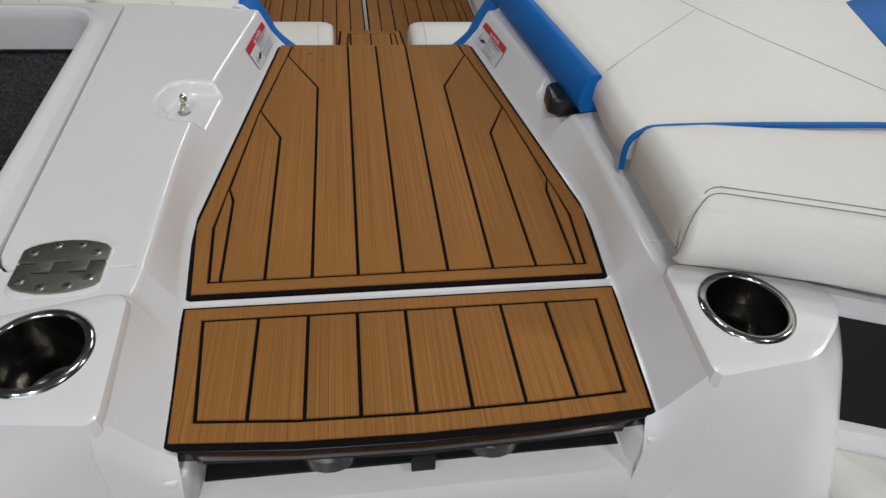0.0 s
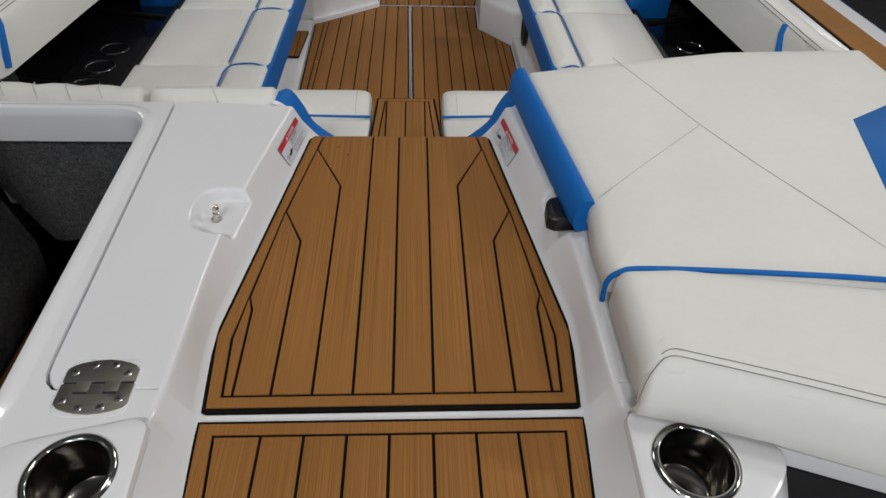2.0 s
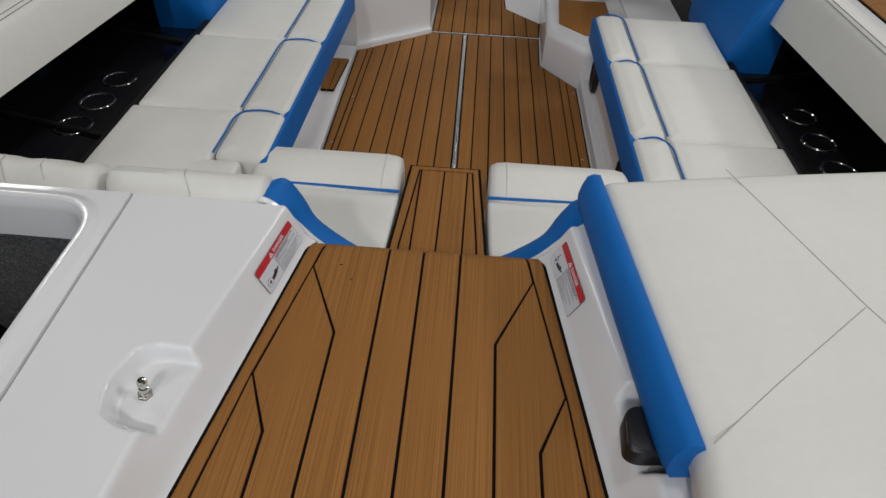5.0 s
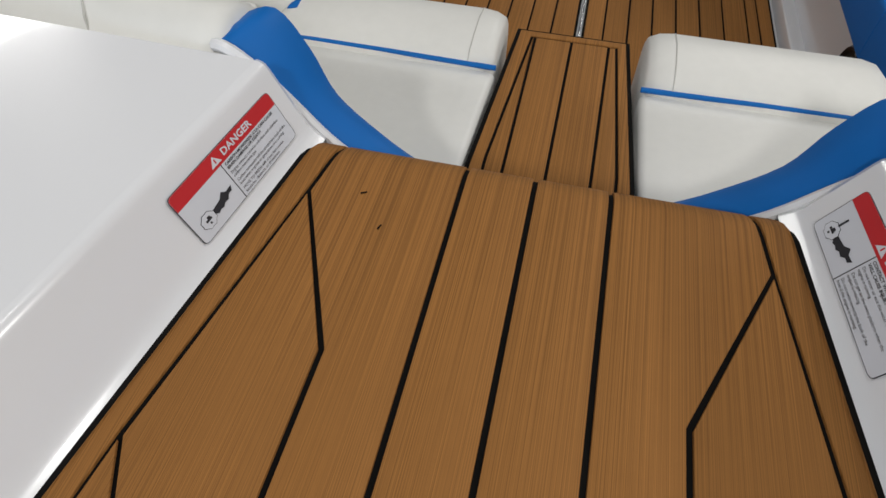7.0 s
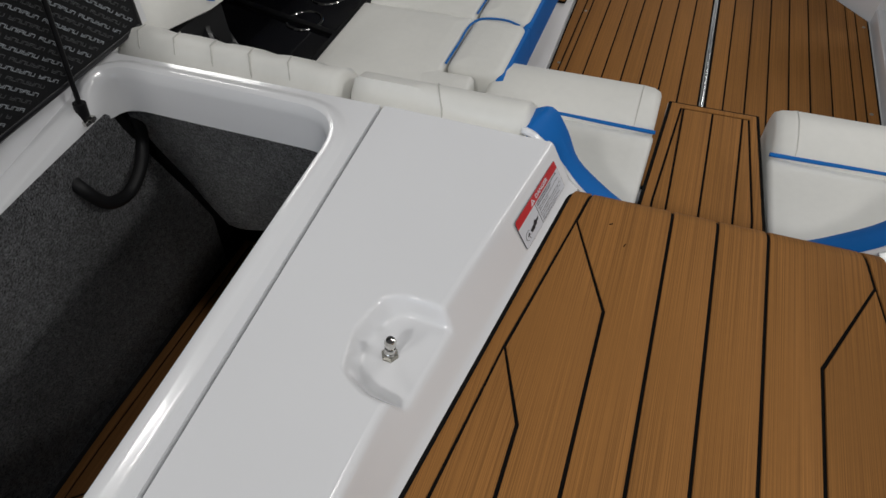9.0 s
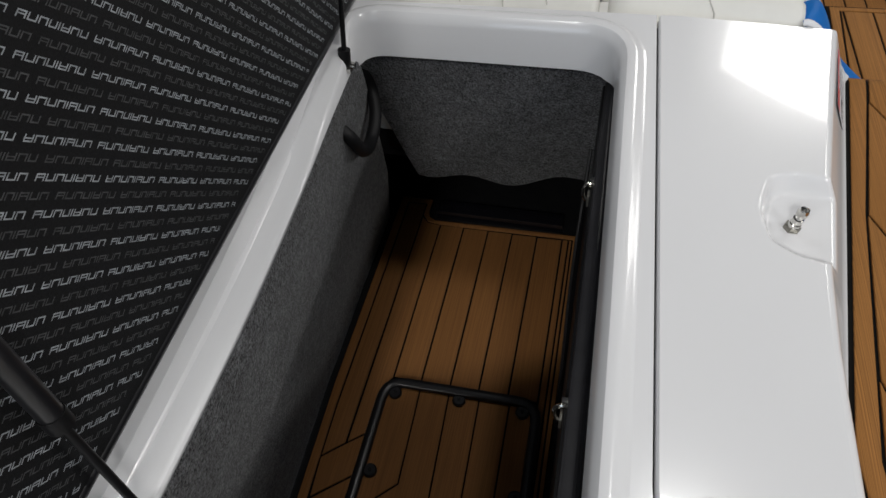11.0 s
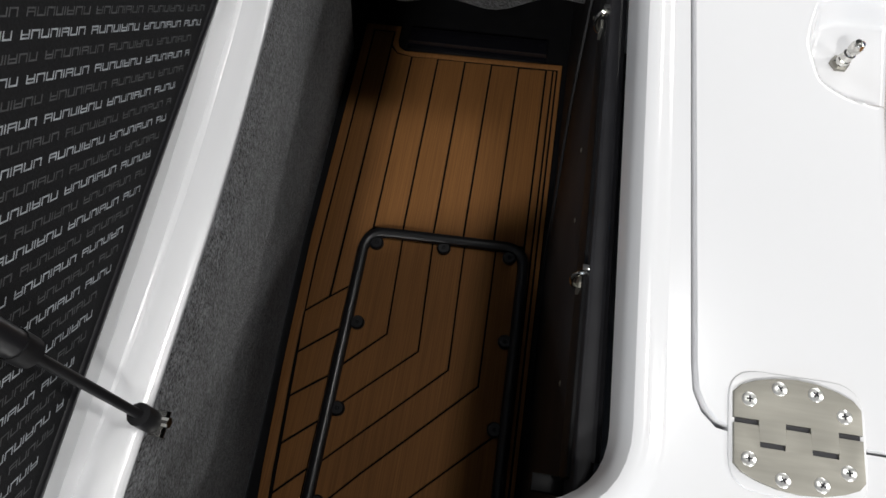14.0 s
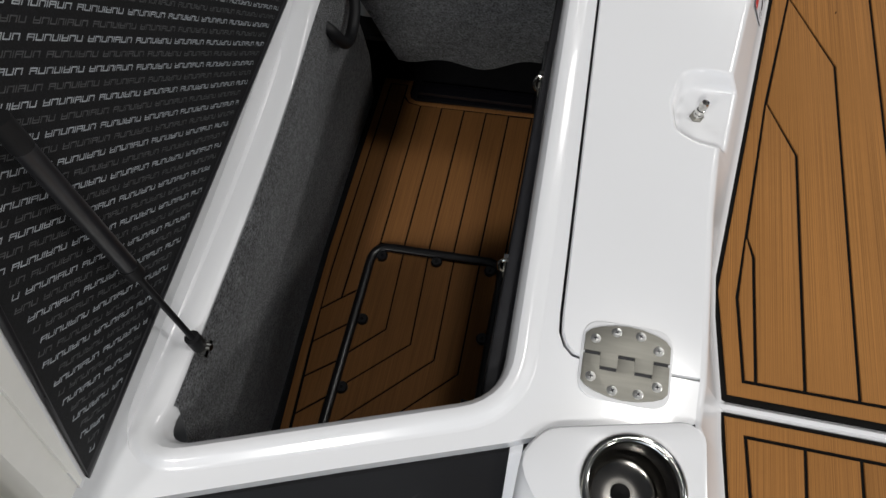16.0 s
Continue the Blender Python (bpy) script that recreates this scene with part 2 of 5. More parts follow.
def zpan(x, y):
    return ztop(x, y) - 0.020 * min(max((0.50 - abs(x)) / 0.24, 0), 1) * min(max(y / 0.7, 0), 1)


MAT_EDGE = [(0.2875, -0.026), (0.302, 0.12), (0.214, 0.775)]
WALL_FOOT = [(0.2955, -0.04), (0.310, 0.12), (0.222, 0.775), (0.219, 0.80)]
WALL_HEAD = [(0.336, -0.04), (0.336, 0.206), (0.331, 0.30), (0.314, 0.447), (0.287, 0.628), (0.264, 0.775), (0.261, 0.80)]
PAD_X = 1.03


def bend_front(bm, y0=0.742, r=0.045, cuts=7):
    """Rolls the front of a deck mat down over the edge."""
    for k in range(cuts):
        y = y0 + k * 0.011
        bmesh.ops.bisect_plane(bm, geom=bm.verts[:] + bm.edges[:] + bm.faces[:], plane_co=(0, y, 0), plane_no=(0, 1, 0))
    for v in bm.verts:
        if v.co.y > y0:
            a = (v.co.y - y0) / r
            v.co.y = y0 + (r + v.co.z) * math.sin(a)
            v.co.z = v.co.z * math.cos(a) - r * (1 - math.cos(a))


def foam_mat(name, label, base, pieces, z, tint=TEAK, gap=0.0023, bend=False, lip=0.010, group="", ring=None):
    """A routed foam deck mat: a black under-layer and proud teak-look strips."""
    root = thing(name, label, "deck mat", (sum(p[0] for p in base) / len(base), sum(p[1] for p in base) / len(base), z), group)
    bm = slab(base, -lip, -0.0028, 0.001, 1)
    if bend:
        bend_front(bm)
    bm.transform(Matrix.Translation((0, 0, z)))
    part("under_layer", bm, GROOVE, root, "black foam layer that shows in the grooves", 0.7)
    if ring:
        o, i = inset(ccw(ring[0]), 0.0), inset(ccw(ring[1]), -gap)
        bm = bmesh.new()
        loft(bm, [[(x, y, zz) for x, y in q] for q, zz in ((o, -0.0035), (o, -0.001), (inset(o, 0.001), 0.0), (inset(i, -0.001), 0.0), (i, -0.001), (i, -0.0035))])
        bm.transform(Matrix.Translation((0, 0, z)))
        part("border", bm, tint, root, "", 0.5)
    for poly in pieces:
        poly = inset(ccw([tuple(p) for p in poly]), gap)
        bm = slab(poly, -0.0035, 0.0, 0.0012, 2)
        if bend and max(p[1] for p in poly) > 0.74:
            bend_front(bm)
        bm.transform(Matrix.Translation((0, 0, z)))
        part("strip", bm, tint, root, "", 0.5)
    return root


# ---- transom mats ----
def build_transom_mats():
    yf = 0.800
    B = [(-0.183, yf), (-0.186, 0.775), (-0.197, 0.698), (-0.236, 0.458), (-0.264, 0.209), (-0.275, 0.113), (-0.266, -0.003)]
    O = [(-0.2875, -0.026), (-0.302, 0.12), (-0.214, 0.775), (-0.211, yf)]
    flip = lambda q: [(-x, y) for x, y in q[::-1]]
    border = O + B + flip(B) + flip(O)
    half = [
        [(-0.264, 0.209), (-0.275, 0.113), (-0.266, -0.003), (-0.251, -0.003), (-0.254, 0.178)],
        [(-0.264, 0.209), (-0.254, 0.178), (-0.251, -0.003), (-0.192, -0.003), (-0.193, 0.363), (-0.236, 0.458)],
        [(-0.236, 0.458), (-0.193, 0.363), (-0.192, -0.003), (-0.128, -0.003), (-0.13, 0.55), (-0.197, 0.698)],
        [(-0.197, 0.698), (-0.13, 0.55), (-0.128, -0.003), (-0.0645, -0.003), (-0.0665, yf), (-0.183, yf), (-0.186, 0.775)],
        [(-0.0665, yf), (-0.0645, -0.003), (-0.0015, -0.003), (-0.003, yf)],
    ]
    pieces = [border] + half + [flip(p) for p in half[:4]] + [[(-0.003, yf), (-0.0015, -0.003), (0.0625, -0.003), (0.0655, yf)]]
    pieces[-2] = [(0.197, 0.698), (0.186, 0.775), (0.183, yf), (0.0655, yf), (0.0625, -0.003), (0.128, -0.003), (0.13, 0.55)]
    base = inset(ccw(O + flip(O)), -0.0055)
    foam_mat("walkthrough_mat", "teak-look foam mat with black grooves on the transom hatch", base, pieces, 0.0, bend=True)

    aft = [(-0.274, -0.246), (-0.14, -0.256), (0.0, -0.259), (0.14, -0.257), (0.27, -0.251)]
    outer = [(-0.288, -0.052)] + aft + [(0.2885, -0.054)]
    inner_aft = [(-0.250, -0.222), (-0.14, -0.231), (0.0, -0.234), (0.14, -0.232), (0.246, -0.227)]
    inner = [(-0.263, -0.073)] + inner_aft + [(0.259, -0.075)]
    pieces = []
    marks = [-0.3, -0.194, -0.131, -0.068, -0.005, 0.06, 0.124, 0.187, 0.3]
    for a, b in zip(marks, marks[1:]):
        pieces.append(cut(cut(ccw(inner), 0, a, 1), 0, b, -1))
    foam_mat("swim_step_mat", "teak-look foam mat with cross-cut strips on the aft step", inset(ccw(outer), -0.0055), pieces, 0.0, ring=(outer, inner))


# ---- deck mouldings ----
def build_side(s):
    """One side of the transom deck: side wall, hatch panel with latch recess, rim with locker opening, cup holder corner."""
    port = s < 0
    M = lambda q: mirrored(q, s)
    side = "port" if port else "starboard"
    # hatch panel and rolled side wall as one height sheet with the latch recess pressed in
    pit = [(0.26, 0.304), (0.352, 0.308), (0.386, 0.328), (0.396, 0.378), (0.381, 0.433), (0.352, 0.447), (0.26, 0.441)]

    def pressed(x, y, z):
        d = 0.003 * math.log(sum(math.exp(min(((x - x0) * (y1 - y0) - (y - y0) * (x1 - x0)) / math.hypot(x1 - x0, y1 - y0) / 0.003, 60)) for (x0, y0), (x1, y1) in zip(pit, pit[1:] + pit[:1])))
        d -= 0.0015
        if d >= 0:
            return z
        k = min(max((d + 0.016) / 0.016, 0), 1)
        return min(z, 0.044 + (zpan(x, y) + 0.001 - 0.044) * k * k * (3 - 2 * k))

    lipx = [(0.458, -0.030), (0.472, -0.0295), (0.485, -0.025), (0.494, -0.016), (0.5005, -0.002), (0.5025, 0.02), (0.5205, 0.757), (0.521, 0.78)]
    ys = [-0.030, -0.0295, -0.025, -0.016, -0.002, 0.02, 0.08, 0.14, 0.20, 0.26, 0.285] + [0.296 + 0.0032 * k for k in range(49)] + [0.47, 0.54, 0.60, 0.66, 0.71, 0.745]
    rows, wall = [], []
    for y in ys + [None]:
        last = y is None
        ends = ((0.757, 0.774) if last else (y, y))
        hy = ends[1]
        hx, fx, ox = along(WALL_HEAD, hy), along(WALL_FOOT, hy), along(lipx, ends[0])
        z = zpan(hx, hy)
        xs = [ox + (0.41 - ox) * k / 4 for k in range(5)] + [0.41 + (hx - 0.41) * k / 30 for k in range(1, 31)]
        row = []
        for x in xs:
            yy = ends[0] + (ends[1] - ends[0]) * (ox - x) / (ox - hx)
            row.append((x, yy, pressed(x, yy, zpan(x, yy))))
        rows.append(row)
        prof = [(hx, z), (hx - 0.004, z - 0.0008), (hx - 0.0075, z - 0.003), (hx - 0.0105, z - 0.008)]
        prof += [(hx - 0.0105 + (fx + 0.004 - hx + 0.0105) * k / 8, z - 0.008 + (0.006 - z + 0.008) * k / 8) for k in range(1, 9)] + [(fx - 0.002, -0.001), (fx - 0.012, -0.009)]
        wall.append([(x, hy, pressed(x, hy, zz) if zz > 0.02 else zz) for x, zz in prof])
    wall.insert(0, [(x, -0.0348, z - 0.0002) for x, y, z in wall[0]])
    panel = thing("side_hatch", "glossy white gelcoat side hatch with a moulded latch recess", "hatch", (s * 0.42, 0.35, 0.0))
    bm = bmesh.new()
    loft(bm, rows, closed=False)
    edge = [r[0] for r in rows]
    loft(bm, [edge, [(x + 0.002, y - 0.0015, z - 0.003) for x, y, z in edge], [(x + 0.001, y, z - 0.03) for x, y, z in edge]], closed=False)
    loft(bm, [rows[0], [(x, y - 0.002, z - 0.003) for x, y, z in rows[0]], [(x, y - 0.001, z - 0.03) for x, y, z in rows[0]]], closed=False)
    loft(bm, [rows[-1], [(x, y + 0.004, z - 0.004) for x, y, z in rows[-1]], [(x, y + 0.005, -0.1) for x, y, z in rows[-1]]], closed=False)
    bm.transform(Matrix.Diagonal((s, 1, 1, 1)))
    part("hatch_lid", bm, GEL, panel, "", 0.9)
    bm = bmesh.new()
    loft(bm, wall, closed=False)
    loft(bm, [wall[-1], [(x + 0.002, y + 0.006, z - 0.003) for x, y, z in wall[-1]], [(x + 0.004, y + 0.010, z - 0.09) for x, y, z in wall[-1]]], closed=False)
    bm.transform(Matrix.Diagonal((s, 1, 1, 1)))
    part("side_wall", bm, GEL, panel, "", 0.9)

    # deck rim round the locker
    outer = [(0.5267, 0.757), (0.5085, 0.02), (0.5065, -0.004), (0.499, -0.021), (0.487, -0.032), (0.472, -0.0345), (0.336, -0.0345), (0.3395, -0.085), (0.350, -0.092),
             (0.500, -0.128), (0.546, -0.148), (0.735, -0.216), (0.945, -0.294), (1.02, -0.322), (1.30, -0.40), (1.30, 0.757)]
    hole = rounded([(0.560, -0.096), (0.573, 0.712), (1.026, 0.715), (0.987, 0.20), (0.983, -0.246)], [0.055, 0.075, 0.06, 0.3, 0.06], 7)
    hole = [tuple(h) for h in hole]
    ring = ccw(hole)
    steps = [(-0.034, 0.0), (-0.028, 0.0015), (-0.022, 0.006), (-0.014, 0.0075), (-0.006, 0.005), (0.0, -0.003), (0.003, -0.014), (0.006, -0.075), (-0.008, -0.085)]
    deep = lambda y: 0.42 + 0.58 * min(max((y - 0.60) / 0.08, 0), 1)
    if port:
        start = inset(ring, steps[0][0])
        bm, vo, vh = pane_with_hole(outer, start, ztop)
        # outboard the rim falls to a low flat ledge with one soft ridge
        low = {-0.034: 0.0338, -0.028: 0.0340, -0.022: 0.0330, -0.014: 0.0319, -0.006: 0.0307, 0.0: 0.0297, 0.003: 0.0275, 0.006: 0.0, -0.008: -0.006}

        def lip(x, y, d, dz):
            z = ztop(x, y) + (dz * deep(y) if dz < -0.02 else dz)
            k = min(max((x - 0.93) / 0.05, 0), 1) * min(max((0.70 - y) / 0.10, 0), 1) * min(max((y + 0.26) / 0.10, 0), 1)
            k = k * k * (3 - 2 * k)
            return z + (low[d] - z) * k

        skirt(bm, vh, [[(x, y, lip(x, y, d, dz)) for x, y in inset(ring, d)] for d, dz in steps])
    else:
        bm = bmesh.new()
        vo = [bm.verts.new((x, y, ztop(x, y))) for x, y in outer]
        bm.faces.new(vo)
    low = [bm.verts.new((v.co.x, v.co.y, v.co.z - 0.035)) for v in vo]
    for k in range(len(vo)):
        j = (k + 1) % len(vo)
        bm.faces.new((vo[k], vo[j], low[j], low[k]))
    bm.transform(Matrix.Diagonal((s, 1, 1, 1)))
    tagged(part("deck_rim", bm, GEL, None, "", 0.5), "glossy white gelcoat deck round the storage locker", "boat deck", kind="structure")
    # dark joint under the groove and the mats
    bm = slab(M([(0.484, -0.034), (0.514, -0.02), (0.5305, 0.752), (0.5160, 0.752), (0.494, -0.01)]), 0.0, lambda x, y: ztop(x, y) - 0.02)
    tagged(part("deck_joint", bm, BLACK), "dark seal in the joint between hatch and deck", "seal", kind="structure")

    # corner block with the cup holder
    top = [(0.350, -0.0935), (0.500, -0.1295), (0.527, -0.163), (0.505, -0.200), (0.452, -0.246), (0.326, -0.260), (0.334, -0.100)]
    top = rounded(ccw(top), [0.008, 0.01, 0.02, 0.02, 0.02, 0.012, 0.006], 3)
    cx, cy = 0.404, -0.170
    cup = [(cx + 0.053 * math.cos(a), cy + 0.053 * math.sin(a)) for a in (2 * math.pi * k / 28 for k in range(28))]
    zt = lambda x, y: 0.073 + 0.02 * (y + 0.17)
    bm, vo, vh = pane_with_hole(top, cup, zt)
    skirt(bm, vh, [[(x, y, zt(x, y) - 0.03) for x, y in cup]])
    grow = lambda d: inset(ccw(top), -d)
    back = lambda x, y: min(max((-0.125 - y) / 0.05, 0), 1) * (0.12 + 0.88 * min(max((x - 0.40) / 0.10, 0), 1))
    skirt(bm, vo, [[(x, y, zt(x, y) - 0.002) for x, y in grow(0.005)], [(x, y, zt(x, y) - 0.010) for x, y in grow(0.008)],
                   *[[(x, y - shift * back(x, y), z) for x, y in grow(d)] for z, shift, d in ((0.045, 0.018, 0.009), (0.026, 0.036, 0.0095), (-0.04, 0.080, 0.010), (-0.10, 0.112, 0.011), (-0.16, 0.140, 0.012), (-0.62, 0.22, 0.016))]])
    bm.transform(Matrix.Diagonal((s, 1, 1, 1)))
    tagged(part("corner_block", bm, GEL, None, "", 0.5), "white gelcoat corner block of the transom with a cup holder", "boat deck", kind="structure")
    # slope from the block down to the step
    rows = []
    for y, hx, z, fx, fz in ((-0.0344, 0.336, ztop(0, -0.0344), 0.300, 0.004), (-0.062, 0.338, ztop(0, -0.062), 0.2995, 0.004), (-0.085, 0.3395, ztop(0, -0.085), 0.2985, 0.004),
                             (-0.100, 0.3375, 0.0725, 0.297, 0.004), (-0.18, 0.333, 0.070, 0.290, 0.004), (-0.256, 0.329, 0.0665, 0.283, 0.002)):
        rows.append([(hx, y, z), (hx - 0.004, y, z - 0.0008), (hx - 0.0075, y, z - 0.003), (hx - 0.0105, y, z - 0.008), (fx, y, fz), (fx - 0.007, y, fz - 0.006), (fx - 0.018, y, fz - 0.016)])
    for y, hx, z, fx, fz in ((-0.268, 0.329, 0.055, 0.286, -0.012), (-0.277, 0.330, 0.030, 0.290, -0.032), (-0.286, 0.333, -0.2, 0.300, -0.2), (-0.30, 0.336, -0.6, 0.305, -0.6)):
        rows.append([(hx + (fx - hx) * k, y, z + (fz - z) * k) for k in (0, 0.1, 0.2, 0.3, 1)] + [(fx - 0.010, y - 0.002, fz - 0.01), (0.262, y - 0.004, fz - 0.02)])
    bm = bmesh.new()
    grid = [[bm.verts.new(p) for p in r] for r in rows]
    for a, b in zip(grid, grid[1:]):
        for k in range(6):
            bm.faces.new((a[k], a[k + 1], b[k + 1], b[k]))
    bm.transform(Matrix.Diagonal((s, 1, 1, 1)))
    tagged(part("step_side", bm, GEL, None, "", 0.7), "white gelcoat slope beside the aft step", "boat deck", kind="structure")

    # cup holder
    root = thing("cup_holder", "round polished stainless steel cup holder set in the corner block", "cup holder", (s * cx, cy, zt(cx, cy)), "transom cup holders")
    at = Matrix.Translation((s * cx, cy, zt(cx, cy))) @ Matrix.Rotation(0.02, 4, "X")
    part("flange", lathe([(0.0475, -0.002), (0.0478, 0.002), (0.0495, 0.0042), (0.053, 0.0045), (0.057, 0.003), (0.0585, 0.0), (0.056, -0.002)], at, 40), CHROME, root, "polished rim", 0.9)
    # bowl colour is darkened in place of dim reflections inside
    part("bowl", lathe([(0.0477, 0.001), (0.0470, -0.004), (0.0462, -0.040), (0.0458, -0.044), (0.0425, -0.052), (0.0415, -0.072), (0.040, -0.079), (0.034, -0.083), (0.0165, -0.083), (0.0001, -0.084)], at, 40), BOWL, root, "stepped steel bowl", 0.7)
    part("drain_nub", lathe([(0.012, -0.083), (0.011, -0.078), (0.0001, -0.076)], at, 20), BLACK, root, "black drain cap")

    # aft seat: dark backrest and white cushion under the deck edge
    seat = thing("aft_seat", "rear-facing transom seat with dark backrest and white cushion", "seat", (s * 0.8, -0.4, -0.62))
    panel_line = lambda x: -0.156 - (x - 0.546) * 0.362

    def strip(x_marks, section):
        """A long solid across the seat: the section gives y behind the panel line and z."""
        bm = bmesh.new()
        loft(bm, [[(s * x, panel_line(x) + dy, z if z < 0 else ztop(x, panel_line(x)) - 0.034 - (0.05 - z)) for dy, z in section] for x in x_marks], cap0=True, cap1=True)
        return bm

    part("backrest", strip((0.544, 0.552, 0.735, 0.945, 1.10), [(0.04, 0.05), (0.003, 0.05), (-0.002, 0.045), (-0.042, -0.026), (-0.084, -0.080), (-0.04, -0.10), (0.04, -0.05)]), DARKVINYL, seat, "dark quilted backrest")
    part("frame_post", strip((0.528, 0.531, 0.540, 0.5432), [(0.03, 0.05), (0.0, 0.05), (-0.006, 0.044), (-0.046, -0.026), (-0.090, -0.080), (-0.04, -0.10)]), GEL, seat, "white moulded frame")
    part("frame_sill", strip((0.528, 0.531, 0.80, 1.10), [(-0.04, -0.0805), (-0.086, -0.0805), (-0.098, -0.082), (-0.103, -0.090), (-0.100, -0.16), (-0.04, -0.16)]), GEL, seat, "white moulded frame")
    for k in range(4):
        x = 0.62 + 0.12 * k
        part("seam", tube([(s * x, panel_line(x) - 0.010, 0.006), (s * (x + 0.05), panel_line(x + 0.05) - 0.043, -0.0262), (s * x, panel_line(x) - 0.080, -0.0755)], 0.0012, 5), BLACK, seat)
    part("cushion", cushion(M([(0.53, -0.245), (1.10, -0.452), (1.10, -0.80), (0.52, -0.70)]), -0.34, -0.108, 0.03), VINYL, seat, "white vinyl seat cushion")
    part("seat_base", box(*sorted((s * 0.54, s * 1.10)), -0.68, -0.37, -0.62, -0.34), GEL, seat, "white gelcoat base")


def build_transom():
    # narrow white moulding under and between the mats
    bm = bmesh.new()
    prof = [(0.772, -0.060), (0.762, -0.024), (0.74, -0.0115), (0.0, -0.0085), (-0.031, -0.0085), (-0.0345, -0.006), (-0.037, -0.0015), (-0.0425, -0.0012), (-0.045, -0.005), (-0.048, -0.0085), (-0.236, -0.0085)]
    loft(bm, [[(x, y, z) for y, z in prof] for x in (-0.312, 0.312)], closed=False)
    tagged(part("transom_deck", bm, GEL, None, "", 0.5), "white gelcoat strip framing the transom mats", "boat deck", kind="structure")
    root = thing("step_tray", "black plastic tray edge below the aft step mat", "tray", (0, -0.25, -0.03))
    aft = [(-0.27, -0.2515), (-0.14, -0.2615), (0.0, -0.265), (0.14, -0.2625), (0.27, -0.2565)]
    part("lip", slab(aft + [(0.262, -0.20), (-0.262, -0.20)], -0.030, -0.0105, 0.004), GLOSSBLACK, root)
    part("tray", slab([(-0.245, -0.249), (0.0, -0.261), (0.245, -0.254), (0.24, -0.15), (-0.24, -0.15)], -0.045, -0.0265, 0.004), BLACK, root)
    # black sheets put the deep shade under the lip into the colour
    part("recess_liner", box(-0.252, 0.252, -0.247, -0.192, -0.0865, -0.0825, 0.002), BLACK, root, "black sheet painted as the shade in the recess")
    part("back_liner", box(-0.252, 0.252, -0.194, -0.191, -0.082, -0.046, 0.001), BLACK, root)
    part("bracket", box(-0.012, 0.016, -0.262, -0.20, -0.08, -0.046), BLACK, root)
    for x in (-0.107, 0.092):
        sp = thing("transom_speaker", "round black speaker recessed below the step", "speaker", (x, -0.22, -0.055), "transom speakers")
        at = Matrix.Translation((x, -0.208, -0.082))
        part("surround", lathe([(0.045, 0.0), (0.045, 0.022), (0.040, 0.026), (0.034, 0.020)], at, 26), RUBBER, sp)
        part("cone", lathe([(0.034, 0.020), (0.012, 0.010), (0.0001, 0.013)], at, 24), BLACK, sp)
    # recessed transom face
    bm = bmesh.new()
    rows = [(-0.19, -0.085), (-0.255, -0.088), (-0.276, -0.094), (-0.284, -0.110), (-0.288, -0.20), (-0.31, -0.62)]
    loft(bm, [[(x, y, z) for y, z in rows] for x in (-0.275, 0.275)], closed=False)
    loft(bm, [[(x, y, z) for x, y, z in ((-0.275, -0.19, -0.085), (-0.275, -0.19, -0.009))], [(0.275, -0.19, -0.085), (0.275, -0.19, -0.009)]], closed=False)
    tagged(part("transom_face", bm, GEL, None, "", 0.6), "white gelcoat transom face with a recess under the step", "boat hull", kind="structure")
    for s in (-1, 1):
        bm = slab([(s * 0.256, -0.19), (s * 0.256, -0.262), (s * 0.268, -0.278), (s * 0.288, -0.276), (s * 0.286, -0.19)], -0.22, -0.0305, 0.006)
        tagged(part("recess_side", bm, GEL, None, "", 0.7), "white gelcoat side of the recess under the step", "boat hull", kind="structure")
    badge = thing("transom_badge", "black raised badge bars on the transom face", "badge", (0.15, -0.29, -0.17))
    for x0, x1 in ((0.085, 0.125), (0.135, 0.175), (0.185, 0.27)):
        part("bar", box(x0, x1, -0.298, -0.284, -0.185, -0.160, 0.003), BLACK, badge)


build_transom_mats()
build_side(-1)
build_side(1)
build_transom()
# swim platform and hull, low behind and beside
tagged(part("swim_platform", box(-1.75, 1.75, -1.6, -0.30, -0.70, -0.625), GEL), "white gelcoat swim platform", "swim platform", kind="structure")
plat = [[(-1.7 + 0.085 * k, -1.5), (-1.7 + 0.085 * (k + 1), -1.5), (-1.7 + 0.085 * (k + 1), -0.72), (-1.7 + 0.085 * k, -0.72)] for k in range(40)]
foam_mat("swim_platform_mat", "teak-look foam mat on the swim platform", [(-1.71, -1.51), (1.71, -1.51), (1.71, -0.71), (-1.71, -0.71)], plat, -0.615)


# ---- sun pads ----
def pad_height(x, y):
    return 0.142 + 0.085 * min(max(x - 0.34, 0), 0.45) + 0.004


def lid_turn(port):
    """Port pads stand open: turned up about the outboard edge of the locker."""
    if not port:
        return Matrix()
    return Matrix.Translation((0.020, 0, 0.012)) @ Matrix.Rotation(0.025, 4, "Z") @ Matrix.Translation((-PAD_X, 0, 0.085)) @ Matrix.Rotation(radians(-86), 4, "Y") @ Matrix.Translation((PAD_X, 0, -0.085)) @ Matrix.Diagonal((-1, 1, 1, 1))


